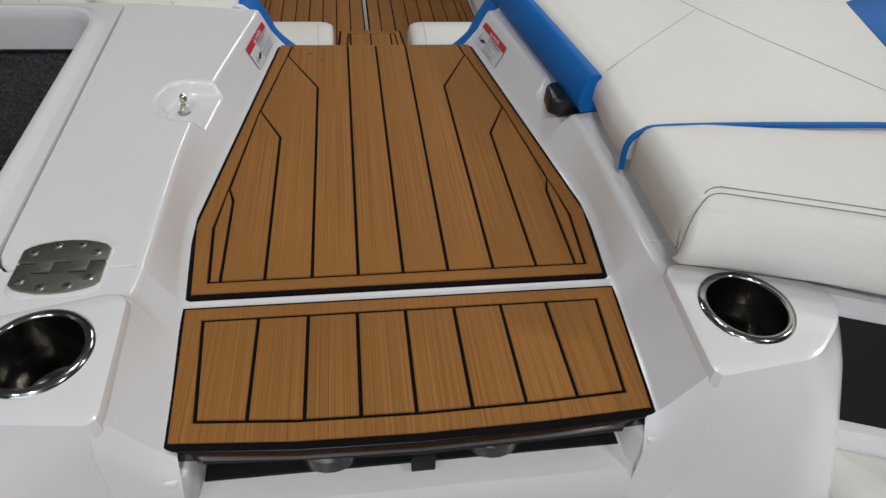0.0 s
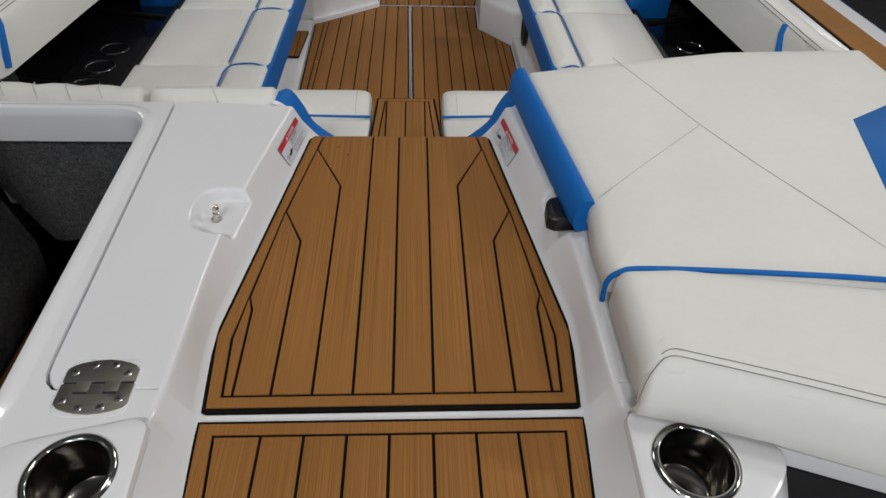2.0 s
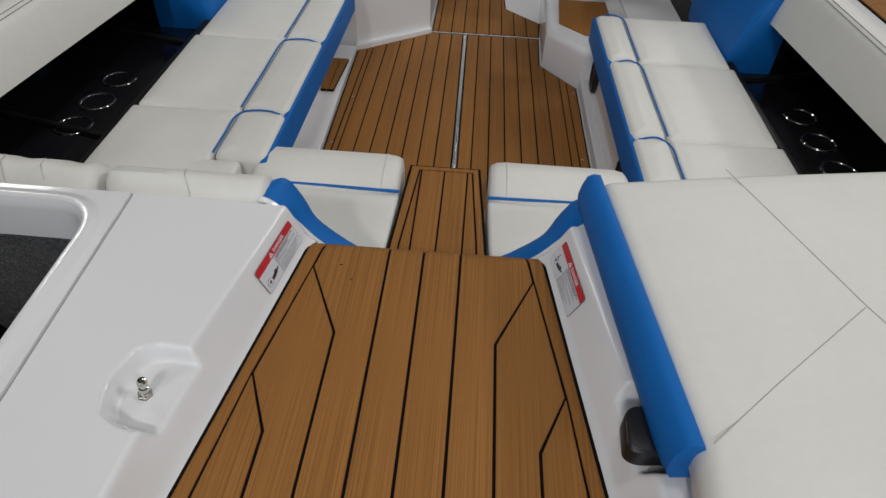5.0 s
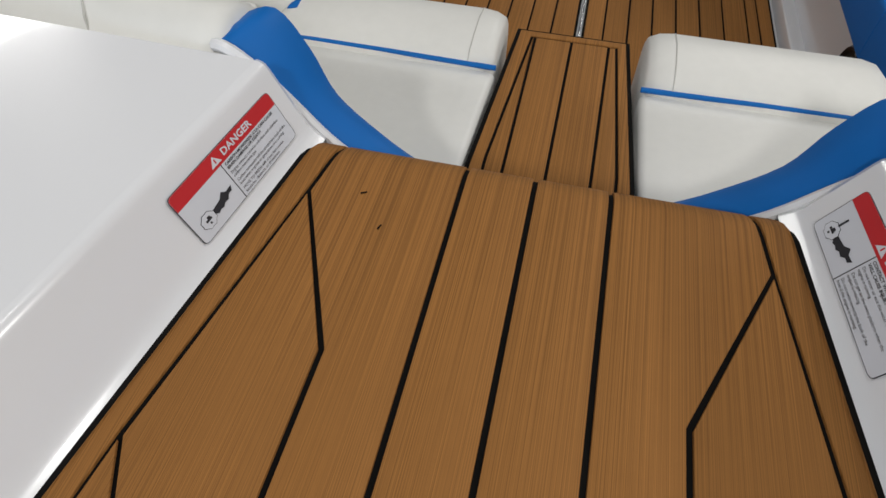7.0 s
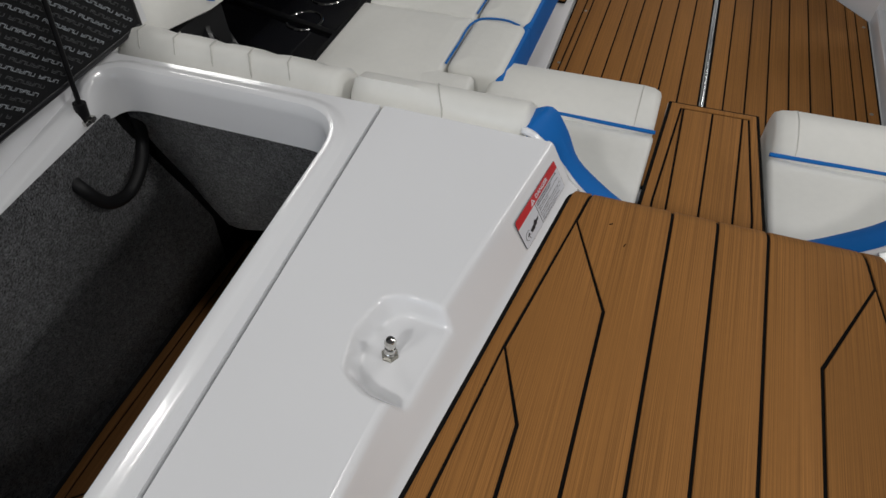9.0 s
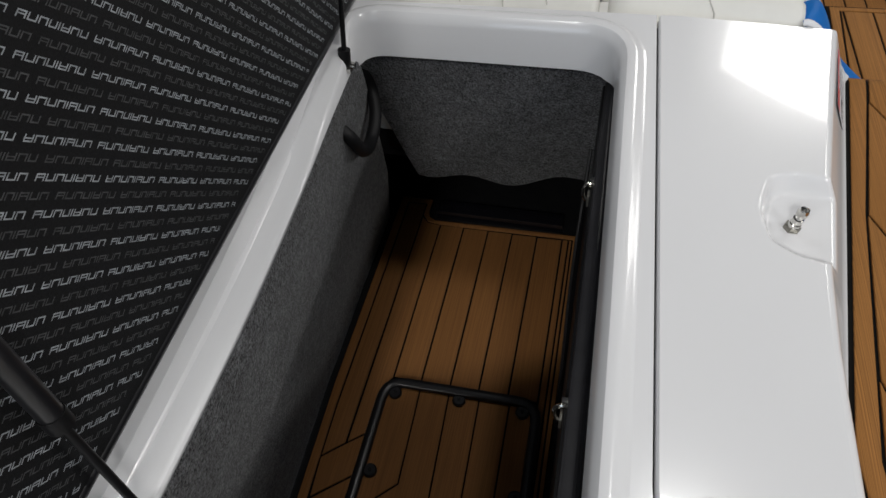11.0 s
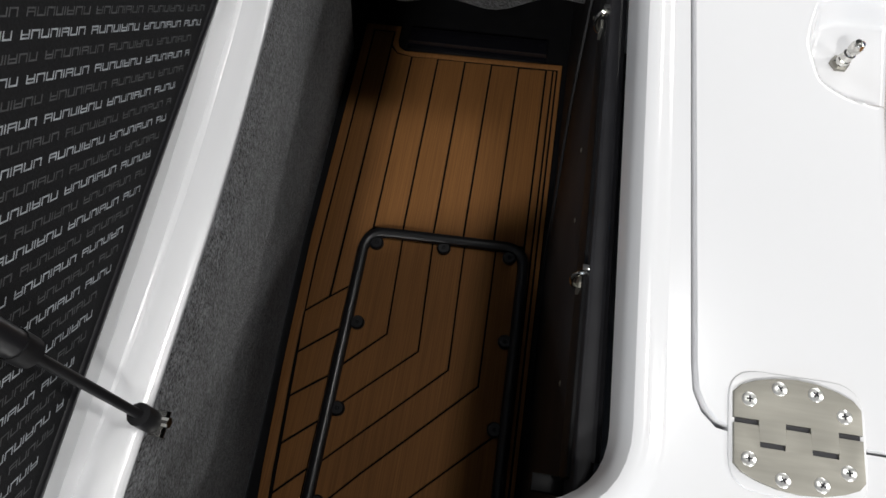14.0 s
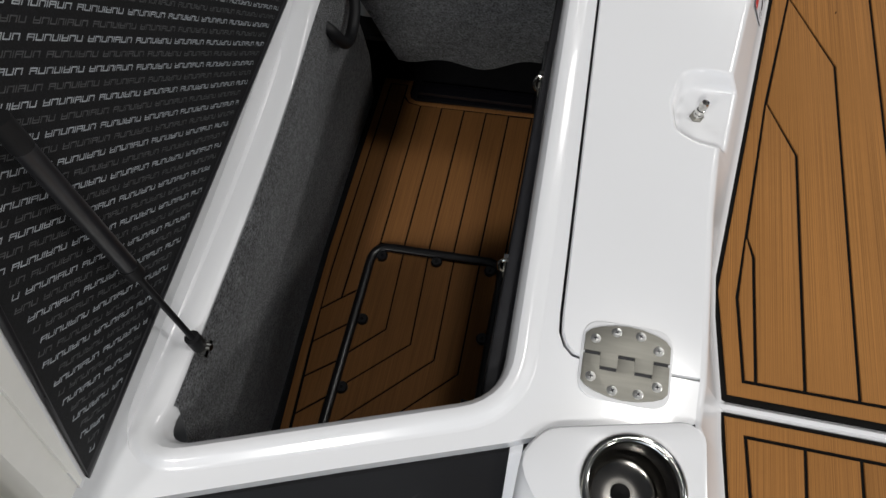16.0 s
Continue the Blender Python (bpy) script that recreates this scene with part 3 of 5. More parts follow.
def build_pad(port):
    T = lid_turn(port)
    far = PAD_X if port else 1.16
    label = "white vinyl sun pad with blue side, lid standing open" if port else "white vinyl sun pad with blue side, lid closed"
    root = thing("sun_pad", label, "sun pad", tuple(T @ Vector((far, 0.3, 0.09))))

    def add(name, bm, mat, text="", smooth=0.9):
        bm.transform(T)
        return part(name, bm, mat, root, text, smooth)

    main = [(0.56, 0.851), (0.302, 0.826), (0.352, 0.30), (0.340, 0.20), (0.343, 0.117), (0.44, 0.115), (0.79, 0.05375), (far, 0.115 - 0.175 * (far - 0.44)), (far, 0.885), (0.79, 0.851 + 0.034 * 0.23 / (far - 0.56))]
    bm = cushion(main, 0.092, pad_height, 0.026, 0.004, 0.02)
    bmesh.ops.bisect_plane(bm, geom=bm.verts[:] + bm.edges[:] + bm.faces[:], plane_co=(0.79, 0, 0), plane_no=(1, 0, 0))
    add("top_cushion", bm, VINYL, "white pebbled vinyl cushion")
    bol = [(0.343, 0.109), (0.44, 0.108), (far, 0.108 - 0.175 * (far - 0.44)), (far, -0.315), (0.95, -0.288), (0.648, -0.190), (0.41, -0.102), (0.338, -0.090)]
    roll_top = lambda x, y=0.0: 0.172 + 0.03 * min(max(x - 0.36, 0), 0.5)
    add("bolster", cushion(bol, 0.092, roll_top, 0.03, 0.003, 0.025), VINYL, "rolled white vinyl end")
    seam_line = [(0.336, -0.0985), (0.3385, -0.096), (0.342, -0.0915), (0.352, -0.084), (0.372, -0.0735), (0.41, -0.0835), (0.53, -0.127), (0.648, -0.172), (0.80, -0.222), (0.95, -0.270), (far, -0.270 - 0.33 * (far - 0.95))]
    foot_line = [(0.330, -0.105), (0.332, -0.1135), (0.334, -0.116), (0.344, -0.119), (0.372, -0.125), (0.41, -0.136), (0.50, -0.163), (0.648, -0.222), (0.80, -0.276), (0.95, -0.325), (far, -0.325 - 0.33 * (far - 0.95))]
    bm = bmesh.new()
    sheet = []
    for k, ((x, y), (fx, fy)) in enumerate(zip(seam_line, foot_line)):
        top = (0.100, 0.118, 0.144, 0.164)[k] if k < 4 else roll_top(x) + 0.001
        lift = min(1.0, (top - 0.098) / 0.07)
        sheet.append([(x, y + 0.030 * lift, top + 0.0025 * lift), (x, y + 0.012 * lift, top + 0.0022 * lift), (x, y, top), (x + (fx - x) * 0.35, y + (fy - y) * 0.35 - 0.005 * lift, top + (0.104 - top) * 0.30),
                      (x + (fx - x) * 0.75, y + (fy - y) * 0.75 - 0.005 * lift, top + (0.104 - top) * 0.68), (fx, fy, 0.103), (fx + 0.002, fy + 0.008, 0.092)])
    loft(bm, sheet, closed=False)
    add("aft_panel", bm, VINYL, "stitched white vinyl end panel", 1.2)
    # blue inner side
    bm = bmesh.new()
    rows = []
    for y in (0.834, 0.829, 0.815, 0.70, 0.50, 0.34, 0.312, 0.300):
        x = 0.334 - 0.1034 * (y - 0.276)
        t = {0.834: 0.3, 0.829: 0.7, 0.312: 0.8, 0.300: 0.4}.get(y, 1.0)
        rows.append([(x + 0.035, y, 0.080), (x + 0.004, y, 0.074), (x - 0.007 * t, y, 0.086), (x - 0.011 * t, y, 0.104), (x - 0.006 * t, y, 0.124), (x + 0.004, y, 0.140), (x + 0.013, y, 0.1455), (x + 0.026, y, 0.145), (x + 0.035, y, 0.12)])
    loft(bm, rows, cap0=True, cap1=True)
    add("side_band", bm, BLUE, "bright blue vinyl side")
    add("piping", tube(smooth_path([(0.341, 0.114, 0.084), (0.340, 0.114, 0.125), (0.356, 0.114, 0.147), (0.40, 0.113, 0.156), (0.60, 0.083, 0.172), (0.79, 0.050, 0.183), (far, 0.111 - 0.175 * (far - 0.44), 0.185)], 5), 0.0045, 8), BLUE, "blue welt")
    h = lambda x, y: (x, y, pad_height(x, y) + 0.0040)
    for path in ([(0.520, 0.850), (0.572, 0.678), (0.62, 0.52), (0.675, 0.37), (0.745, 0.205), (0.80, 0.065)], [(0.617, 0.518), (0.465, 0.39), (0.365, 0.302)]):
        add("seam", tube([h(*p) for p in path], 0.0008, 5), SEAM)
    for d in (0.0, 0.010):
        pts = [(x + d * 0.3, y + d, (0.1005, 0.1185, 0.1445, 0.1645)[k] if k < 4 else roll_top(x) + (0.0015 if d == 0 else 0.0036)) for k, (x, y) in enumerate(seam_line)]
        add("stitching", tube(smooth_path(pts, 3), 0.0007, 5), THREAD)
    if not port:
        add("blue_patch", slab([(0.936, 0.519), (0.852, 0.235), (1.13, 0.20), (1.13, 0.63)], 0.17, lambda x, y: pad_height(x, y) + 0.0055, 0.001, 1), BLUE, "blue vinyl inlay")
        add("latch_strap", slab(rounded([(0.350, 0.325), (0.300, 0.322), (0.286, 0.330), (0.290, 0.378), (0.300, 0.392), (0.350, 0.40)], 0.010), 0.058, 0.086, 0.005), RUBBER, "black rubber latch strap")
        return
    # underside: white frame, black printed cloth, bound edge
    cloth = [(0.37, 0.60), (0.41, 0.12), (0.60, -0.085), (0.76, -0.140), (PAD_X - 0.004, -0.262), (PAD_X - 0.004, 0.86), (0.42, 0.86)]
    add("backing", slab([(0.345, 0.86), (0.36, 0.05), (0.37, -0.03), (0.648, -0.14), (PAD_X - 0.002, -0.275), (PAD_X - 0.002, 0.88)], 0.0885, 0.096), GEL, "white backing board")
    add("lining", slab(cloth, 0.0862, 0.089), CLOTH, "black mesh lining with grey printed bars")
    c3 = [(x, y, 0.0862) for x, y in ccw(cloth)]
    add("binding", tube(c3, 0.0055, 6, closed=True, flat=0.5), RUBBER, "black bound edge")
    # printed word bars in slanting rows
    rng = random.Random(4)
    inner = inset(ccw(cloth), 0.016)

    def inside(px, py):
        c = False
        for (x0, y0), (x1, y1) in zip(inner, inner[1:] + inner[:1]):
            if (y0 > py) != (y1 > py) and px < (x1 - x0) * (py - y0) / (y1 - y0) + x0:
                c = not c
        return c

    # u runs forward and towards the hinge, v across the rows; every second word is turned round
    U, V, O = Vector((0.7193, 0.6947)), Vector((-0.6947, 0.7193)), Vector((1.03, 0.0258))
    st = 0.0012
    for mat, shift, size, nm in ((PRINT, 0.0, 0.0058, "printed_pattern"), (PRINTDIM, -0.0139, 0.0058, "dim_printed_pattern")):
        bm = bmesh.new()
        for r in range(-28, 22):
            v = 0.3235 - 0.0277 * r + shift
            phase = 0.0885 * (r // 2) + (0.021 if shift else 0)
            for w in range(-36, 40):
                u0 = -0.333 + phase % 0.1514 + w * 0.0757
                if not -1.0 < u0 < 0.9:
                    continue
                k0 = u0
                for k, wide in enumerate((0.0084, 0.0084, 0.0080, 0.0074, 0.0014, 0.0084, 0.0080, 0.0080)):
                    a = k0
                    k0 += wide + 0.0014
                    c = O + U * (a + wide / 2) + V * (v + size / 2)
                    if not inside(c.x, c.y):
                        continue
                    bars = [(0, st, 0, size), (wide - st, wide, 0, size)] if k != 4 else [(0, st, 0, size)]
                    if k != 4:
                        up = (k % 2 == 0) != (w % 2 == 1)
                        bars.append((st, wide - st, size - st, size) if up else (st, wide - st, 0, st))
                    if k in (0, 5):
                        bars.append((st, wide - st, size * 0.42, size * 0.42 + st * 0.8))
                    for x0, x1, y0, y1 in bars:
                        quad = []
                        for du, dv in ((x0, y0), (x1, y0), (x1, y1), (x0, y1)):
                            p = O + U * (a + du + 0.0024 * dv / size) + V * (v + dv)
                            quad.append(bm.verts.new((p.x, p.y, 0.0857)))
                        bm.faces.new(quad)
        bm.transform(T)
        me_ob = part(nm, bm, mat, root, "rows of grey printed bars", 0)
        me_ob["kind"] = "stuff"
    # white aft return under the bolster
    add("bolster_return", slab([(0.40, -0.05), (0.648, -0.142), (PAD_X - 0.01, -0.272), (PAD_X - 0.01, -0.266), (0.76, -0.150), (0.60, -0.095)], 0.087, 0.092), VINYL, "")
    add("strap_mount", slab(rounded([(0.345, 0.352), (0.375, 0.352), (0.375, 0.432), (0.345, 0.432)], 0.008), 0.066, 0.087, 0.004), RUBBER, "black rubber latch strap")


build_pad(False)
build_pad(True)


def gas_strut(foot, top, label):
    root = thing("gas_strut", label, "gas strut", foot, "lid struts")
    a, b = Vector(foot), Vector(top)
    d = (b - a).normalized()
    m = a + (b - a) * 0.47
    part("rod", tube([a + d * 0.012, m], 0.0042, 12), BLACK, root, "thin black rod")
    part("cylinder", tube([m - d * 0.004, m, b - d * 0.02], 0.0098, 16), RUBBER, root, "black cylinder")
    part("collar", tube([m - d * 0.012, m + d * 0.006], 0.0108, 16), BLACK, root)
    part("foot_joint", tube([a - d * 0.012, a + d * 0.016], 0.0105, 12), BLACK, root)
    part("top_joint", tube([b - d * 0.025, b + d * 0.008], 0.0105, 12), BLACK, root)
    part("foot_bracket", box(a.x - 0.030, a.x + 0.012, a.y - 0.014, a.y + 0.010, a.z - 0.020, a.z - 0.012, 0.002), CHROME, root, "bent steel bracket")
    part("foot_stud", tube([a + Vector((-0.026, 0, -0.014)), a + Vector((0.016, 0, -0.014))], 0.005, 10), CHROME, root)
    part("top_bracket", box(b.x - 0.017, b.x - 0.011, b.y - 0.012, b.y + 0.004, b.z - 0.010, b.z + 0.056, 0.0025), BOWL, root, "steel bracket")
    for z in (0.0, 0.048):
        part("top_stud", tube([b + Vector((-0.013, -0.004, z)), b + Vector((-0.004, -0.004, z)), b + Vector((0.000, -0.004, z))], 0.0050, 14), CHROME, root, "round steel stud")


gas_strut((-0.978, -0.099, 0.036), (-0.9645, -0.058, 0.453), "black gas strut holding up the lid, aft end")
gas_strut((-1.020, 0.635, 0.055), (-0.972, 0.690, 0.500), "black gas strut holding up the lid, forward end")


# ---- storage locker ----
def build_locker():
    wall = lambda nm, quad, mat, text: tagged(part(nm, quad, mat, None, "", 0.8), text, "locker lining", kind="structure")

    def sheet(rows, thick=None):
        bm = bmesh.new()
        loft(bm, rows, closed=False)
        if thick:
            bmesh.ops.solidify(bm, geom=bm.faces[:], thickness=thick)
        return bm

    wob = lambda a, b: 0.004 * noise.noise((a * 6, b * 6, 0.3))
    lip_line = [(-0.40, 0.9815), (-0.246, 0.983), (0.12, 0.985), (0.20, 0.988), (0.34, 0.996), (0.50, 1.010), (0.715, 1.024), (1.2, 1.030)]

    def lip_x(y):
        for (y0, x0), (y1, x1) in zip(lip_line, lip_line[1:]):
            if y <= y1:
                return x0 + (x1 - x0) * (y - y0) / (y1 - y0)
        return 1.03

    def foot_x(y):
        return 1.102 - 0.024 * min(max((0.35 - y) / 0.55, 0), 1.2)

    rows = []
    for f, z in ((0.0, 0.0270), (0.01, 0.018), (0.02, -0.02), (0.12, -0.09), (0.30, -0.19), (0.52, -0.31), (0.74, -0.43), (0.92, -0.54), (1.0, -0.598)):
        end = 0.68 + 0.17 * min(max(-z / 0.42, 0), 1)
        start = -0.184 - 0.055 * min(max((0.01 - z) / 0.09, 0), 1)
        row = []
        for k in range(27):
            y = start + (end - start) * k / 26
            top = -(lip_x(y) - (0.0075 if f else 0.0045))
            row.append((top + (-foot_x(y) - top) * f + (wob(y, z) if f > 0.05 else 0), y, z))
        rows.append(row)
    bead = tube([(-(lip_x(y) + 0.040), y, 0.0345) for y in [-0.16 + 0.04 * k for k in range(19)]], 0.010, 10, flat=0.35)
    tagged(part("rim_bead", bead, GEL), "soft white moulded ridge along the locker rim", "boat deck", kind="structure")
    wall("locker_side_lining", sheet(rows, 0.004), CARPET, "grey carpet lining the outboard side of the locker")
    edge = lambda x: -0.335 - 0.028 * math.sin((x + 1.12) * 6.5) - 0.012 * math.sin(x * 31)
    rows = []
    for f in (0, 0.08, 0.2, 0.35, 0.5, 0.65, 0.8, 0.92, 1.0):
        left = -1.060 + 0.080 * f ** 1.2
        xs = [left + (-0.58 - left) * k / 18 for k in range(19)]
        rows.append([(x, 0.735 + f * 0.06 + wob(x, f), -0.006 + (edge(x) + 0.006) * f) for x in xs])
    wall("locker_front_lining", sheet(rows, 0.005), CARPET, "grey carpet hanging at the front of the locker")
    # added black boxes stand for the shade in the open space beyond
    wall("locker_front_void", box(-1.14, -0.55, 1.14, 1.16, -0.62, -0.31), BLACK, "black sheet painted as the shade beyond the locker")
    wall("locker_void_roof", box(-1.14, -0.55, 0.81, 1.16, -0.325, -0.31), BLACK, "black sheet painted as shade over the space beyond the locker")
    wall("locker_void_side", box(-1.16, -1.125, 0.55, 1.16, -0.62, -0.02), BLACK, "black sheet painted as shade at the side beyond the locker")
    wall("locker_aft_wall", sheet([[(-0.57, -0.15, z), (-1.0, -0.305, z), (-1.14, -0.33, z)] for z in (-0.03, -0.62)], 0.004), CARPET, "grey carpet at the aft end of the locker")
    # black sheet painted as the shade in the carpet corner
    wall("locker_corner_void", box(-1.125, -0.86, 0.815, 0.825, -0.31, -0.02), BLACK, "black sheet painted as the shade behind the hanging carpet")
    wall("locker_inner_wall", box(-0.590, -0.572, -0.16, 0.775, -0.62, 0.0), LINER, "black plastic inboard wall of the locker")
    wall("locker_inner_end", box(-0.590, -0.572, 0.775, 1.16, -0.62, -0.31), LINER, "black plastic inboard wall of the locker")
    wall("locker_floor", box(-1.14, -0.56, -0.34, 1.16, -0.66, -0.601), BLACK, "black plastic locker floor")
    tr = thing("locker_rail", "black plastic rail along the locker's inboard edge", "rail", (-0.585, 0.3, -0.03))
    part("rail", box(-0.594, -0.574, -0.085, 0.72, -0.072, -0.022, 0.004), BLACK, tr)
    part("gasket", tube([(-0.572, -0.07, -0.005), (-0.574, 0.3, -0.005), (-0.578, 0.70, -0.005)], 0.006, 8), RUBBER, tr)
    part("end_stop", box(-0.622, -0.576, -0.100, -0.082, -0.082, -0.060, 0.003), BLACK, tr)
    for y in (0.112, 0.464):
        la = thing("locker_latch", "small chrome hook latch on the inner locker wall", "latch", (-0.605, y, -0.06), "locker latches")
        part("hook", tube(smooth_path([(-0.590, y, -0.040), (-0.601, y + 0.001, -0.037), (-0.604, y + 0.004, -0.022), (-0.597, y + 0.006, -0.012), (-0.590, y + 0.007, -0.012)], 4), 0.0028, 8), CHROME, la)
        part("plate", box(-0.5970, -0.593, y - 0.006, y + 0.008, -0.048, -0.026, 0.001), STEEL, la)
        part("keeper", box(-0.597, -0.585, y + 0.006, y + 0.013, -0.018, -0.004, 0.001), CHROME, la)
    for y in (0.03, 0.25, 0.36, 0.60):
        sc = thing("locker_screw", "small steel screw in the locker wall", "screw", (-0.592, y, -0.16), "locker screws")
        part("head", lathe([(0.004, 0.0), (0.003, 0.0015), (0.0001, 0.002)], Matrix.Translation((-0.5905, y, -0.16)) @ Matrix.Rotation(radians(-90), 4, "Y"), 10), STEEL, sc)
    part("drawcord", tube(smooth_path([(-0.600, 0.62, -0.08), (-0.604, 0.50, -0.25), (-0.600, 0.40, -0.42), (-0.596, 0.34, -0.585)], 5), 0.003, 6), BLACK,
         thing("drawcord", "thin black cord down the locker wall", "cord", (-0.6, 0.4, -0.58)))
    hose = smooth_path([(-1.030, 0.555, -0.02), (-1.002, 0.552, -0.045), (-0.996, 0.575, -0.095), (-1.000, 0.625, -0.115), (-1.004, 0.68, -0.09), (-1.03, 0.73, -0.06), (-1.07, 0.76, -0.05)], 6)
    hs = thing("hose_loop", "black corrugated hose looped in the locker corner", "hose", (-1.0, 0.58, -0.1))
    part("hose", tube(hose, 0.012, 12), BLACK, hs)

    # floor mat
    Z = -0.590
    base = [(-1.046, -0.285), (-0.600, -0.14), (-0.600, 0.858), (-0.975, 0.853), (-0.990, 0.862), (-0.996, 0.880), (-0.996, 0.925), (-1.086, 0.925), (-1.085, 0.35), (-1.075, 0.08), (-1.062, -0.12)]
    x0 = -1.062
    pieces = []
    # border on three sides
    pieces.append([(-1.046, -0.285), (-1.024, -0.278), (-1.039, -0.12), (-1.052, 0.08), (-1.061, 0.30), (x0, 0.905), (-1.012, 0.905), (-1.012, 0.865), (-0.995, 0.843), (-0.96, 0.836), (-0.613, 0.841), (-0.611, -0.144), (-0.600, -0.14),
                   (-0.600, 0.858), (-0.975, 0.853), (-0.990, 0.862), (-0.996, 0.880), (-0.996, 0.925), (-1.086, 0.925), (-1.085, 0.35), (-1.075, 0.08), (-1.062, -0.12)])
    pieces.append([(-0.622, -0.149), (-0.611, -0.144), (-0.613, 0.840), (-0.622, 0.840)])
    pieces.append([(x0, 0.905), (-1.061, 0.30), (-1.057, 0.184), (-1.014, 0.221), (-1.012, 0.865), (-1.012, 0.905)])
    xs = [-1.012, -0.957, -0.894, -0.829, -0.766, -0.702, -0.638, -0.622]
    for a, b in zip(xs, xs[1:]):
        if a < -0.98:
            pieces.append([(a - 0.001, 0.221), (-0.978, 0.250), (-0.978, 0.342), (-0.971, 0.366), (b, 0.383), (b, 0.837), (a + 0.02, 0.842), (a, 0.862)])
        elif a < -0.64:
            pieces.append([(a, 0.385), (b, 0.385), (b, 0.839), (a, 0.837)])
        else:
            pieces.append([(a, -0.15), (b, -0.148), (b, 0.84), (a, 0.84)])
    cuts = [0.184, 0.100, 0.015, -0.072, -0.158, -0.25]
    tops = [0.250, 0.160, 0.066, -0.020, -0.106, -0.20]
    side = lambda y: -1.057 + 0.033 * min(max((0.184 - y) / 0.46, 0), 1)
    for k in range(5):
        up = [(side(cuts[k]), cuts[k]), (-1.014, 0.221), (-0.978, tops[0])] if k == 0 else [(side(cuts[k]), cuts[k]), (-0.978, tops[k])]
        pieces.append([(side(cuts[k + 1]), cuts[k + 1]), (-0.978, tops[k + 1])] + up[::-1])
    foam_mat("locker_mat", "teak-look foam mat on the locker floor", base, pieces, Z, TEAKX, gap=0.0021)

    # removable floor hatch
    root = thing("floor_hatch", "teak-look hatch in a black tubular frame on the locker floor", "hatch", (-0.8, 0.1, Z))
    P = rounded([(-0.964, 0.368), (-0.640, 0.368), (-0.634, -0.17), (-0.962, -0.27)], 0.045, 5)
    bm = slab(P, -0.0075, -0.0015)
    bm.transform(Matrix.Translation((0, 0, Z + 0.004)))
    part("panel", bm, GROOVE, root, "black foam layer")
    lines = [[(-0.89, 0.37), (-0.883, 0.161), (-0.96, 0.085)], [(-0.826, 0.37), (-0.816, 0.136), (-0.96, 0.0)], [(-0.76, 0.37), (-0.753, 0.109), (-0.96, -0.095)],
             [(-0.695, 0.37), (-0.692, 0.087), (-0.88, -0.10), (-0.96, -0.185)], [(-0.637, 0.37), (-0.636, 0.016), (-0.80, -0.14), (-0.925, -0.26)]]
    shapes = [[(-0.963, 0.368)] + [(-0.962, 0.085)] + lines[0][1:2] + [(-0.89, 0.368)]]
    for a, b in zip(lines, lines[1:]):
        shapes.append([(a[0][0], 0.368)] + a[1:] + b[::-1][:-1] + [(b[0][0], 0.368)])
    shapes.append([lines[4][1], lines[4][2], lines[4][3], (-0.74, -0.2), (-0.636, -0.10)])
    for q in shapes:
        bm = slab(inset(ccw(q), 0.0017), -0.003, 0.0, 0.001, 1)
        bm.transform(Matrix.Translation((0, 0, Z + 0.005)))
        part("strip", bm, TEAKX, root, "", 0.5)
    ringp = rounded([(-0.966, 0.370), (-0.636, 0.376), (-0.630, -0.17), (-0.962, -0.272)], 0.045, 7)
    part("frame", tube([(x, y, Z + 0.012) for x, y in ringp], 0.0115, 10, closed=True, flat=0.9), RUBBER, root, "black tubular frame")
    for x, y in ((-0.801, 0.355), (-0.940, 0.346), (-0.666, 0.353), (-0.944, 0.174), (-0.946, 0.006), (-0.653, 0.179), (-0.652, 0.013), (-0.946, -0.16)):
        at = Matrix.Translation((x, y, Z + 0.006))
        k = part("lug", lathe([(0.014, 0.0), (0.014, 0.006), (0.011, 0.009), (0.0001, 0.009)], at, 16), RUBBER, root)
        part("screw", lathe([(0.0045, 0.009), (0.004, 0.0105), (0.0001, 0.011)], at, 10), BLACK, k)
    st = thing("sill_plate", "dark plastic sill beyond the locker mat", "sill", (-0.8, 0.9, -0.6))
    part("sill", box(-0.975, -0.64, 0.868, 0.915, -0.60, -0.572, 0.012), GLOSSBLACK, st)


build_locker()


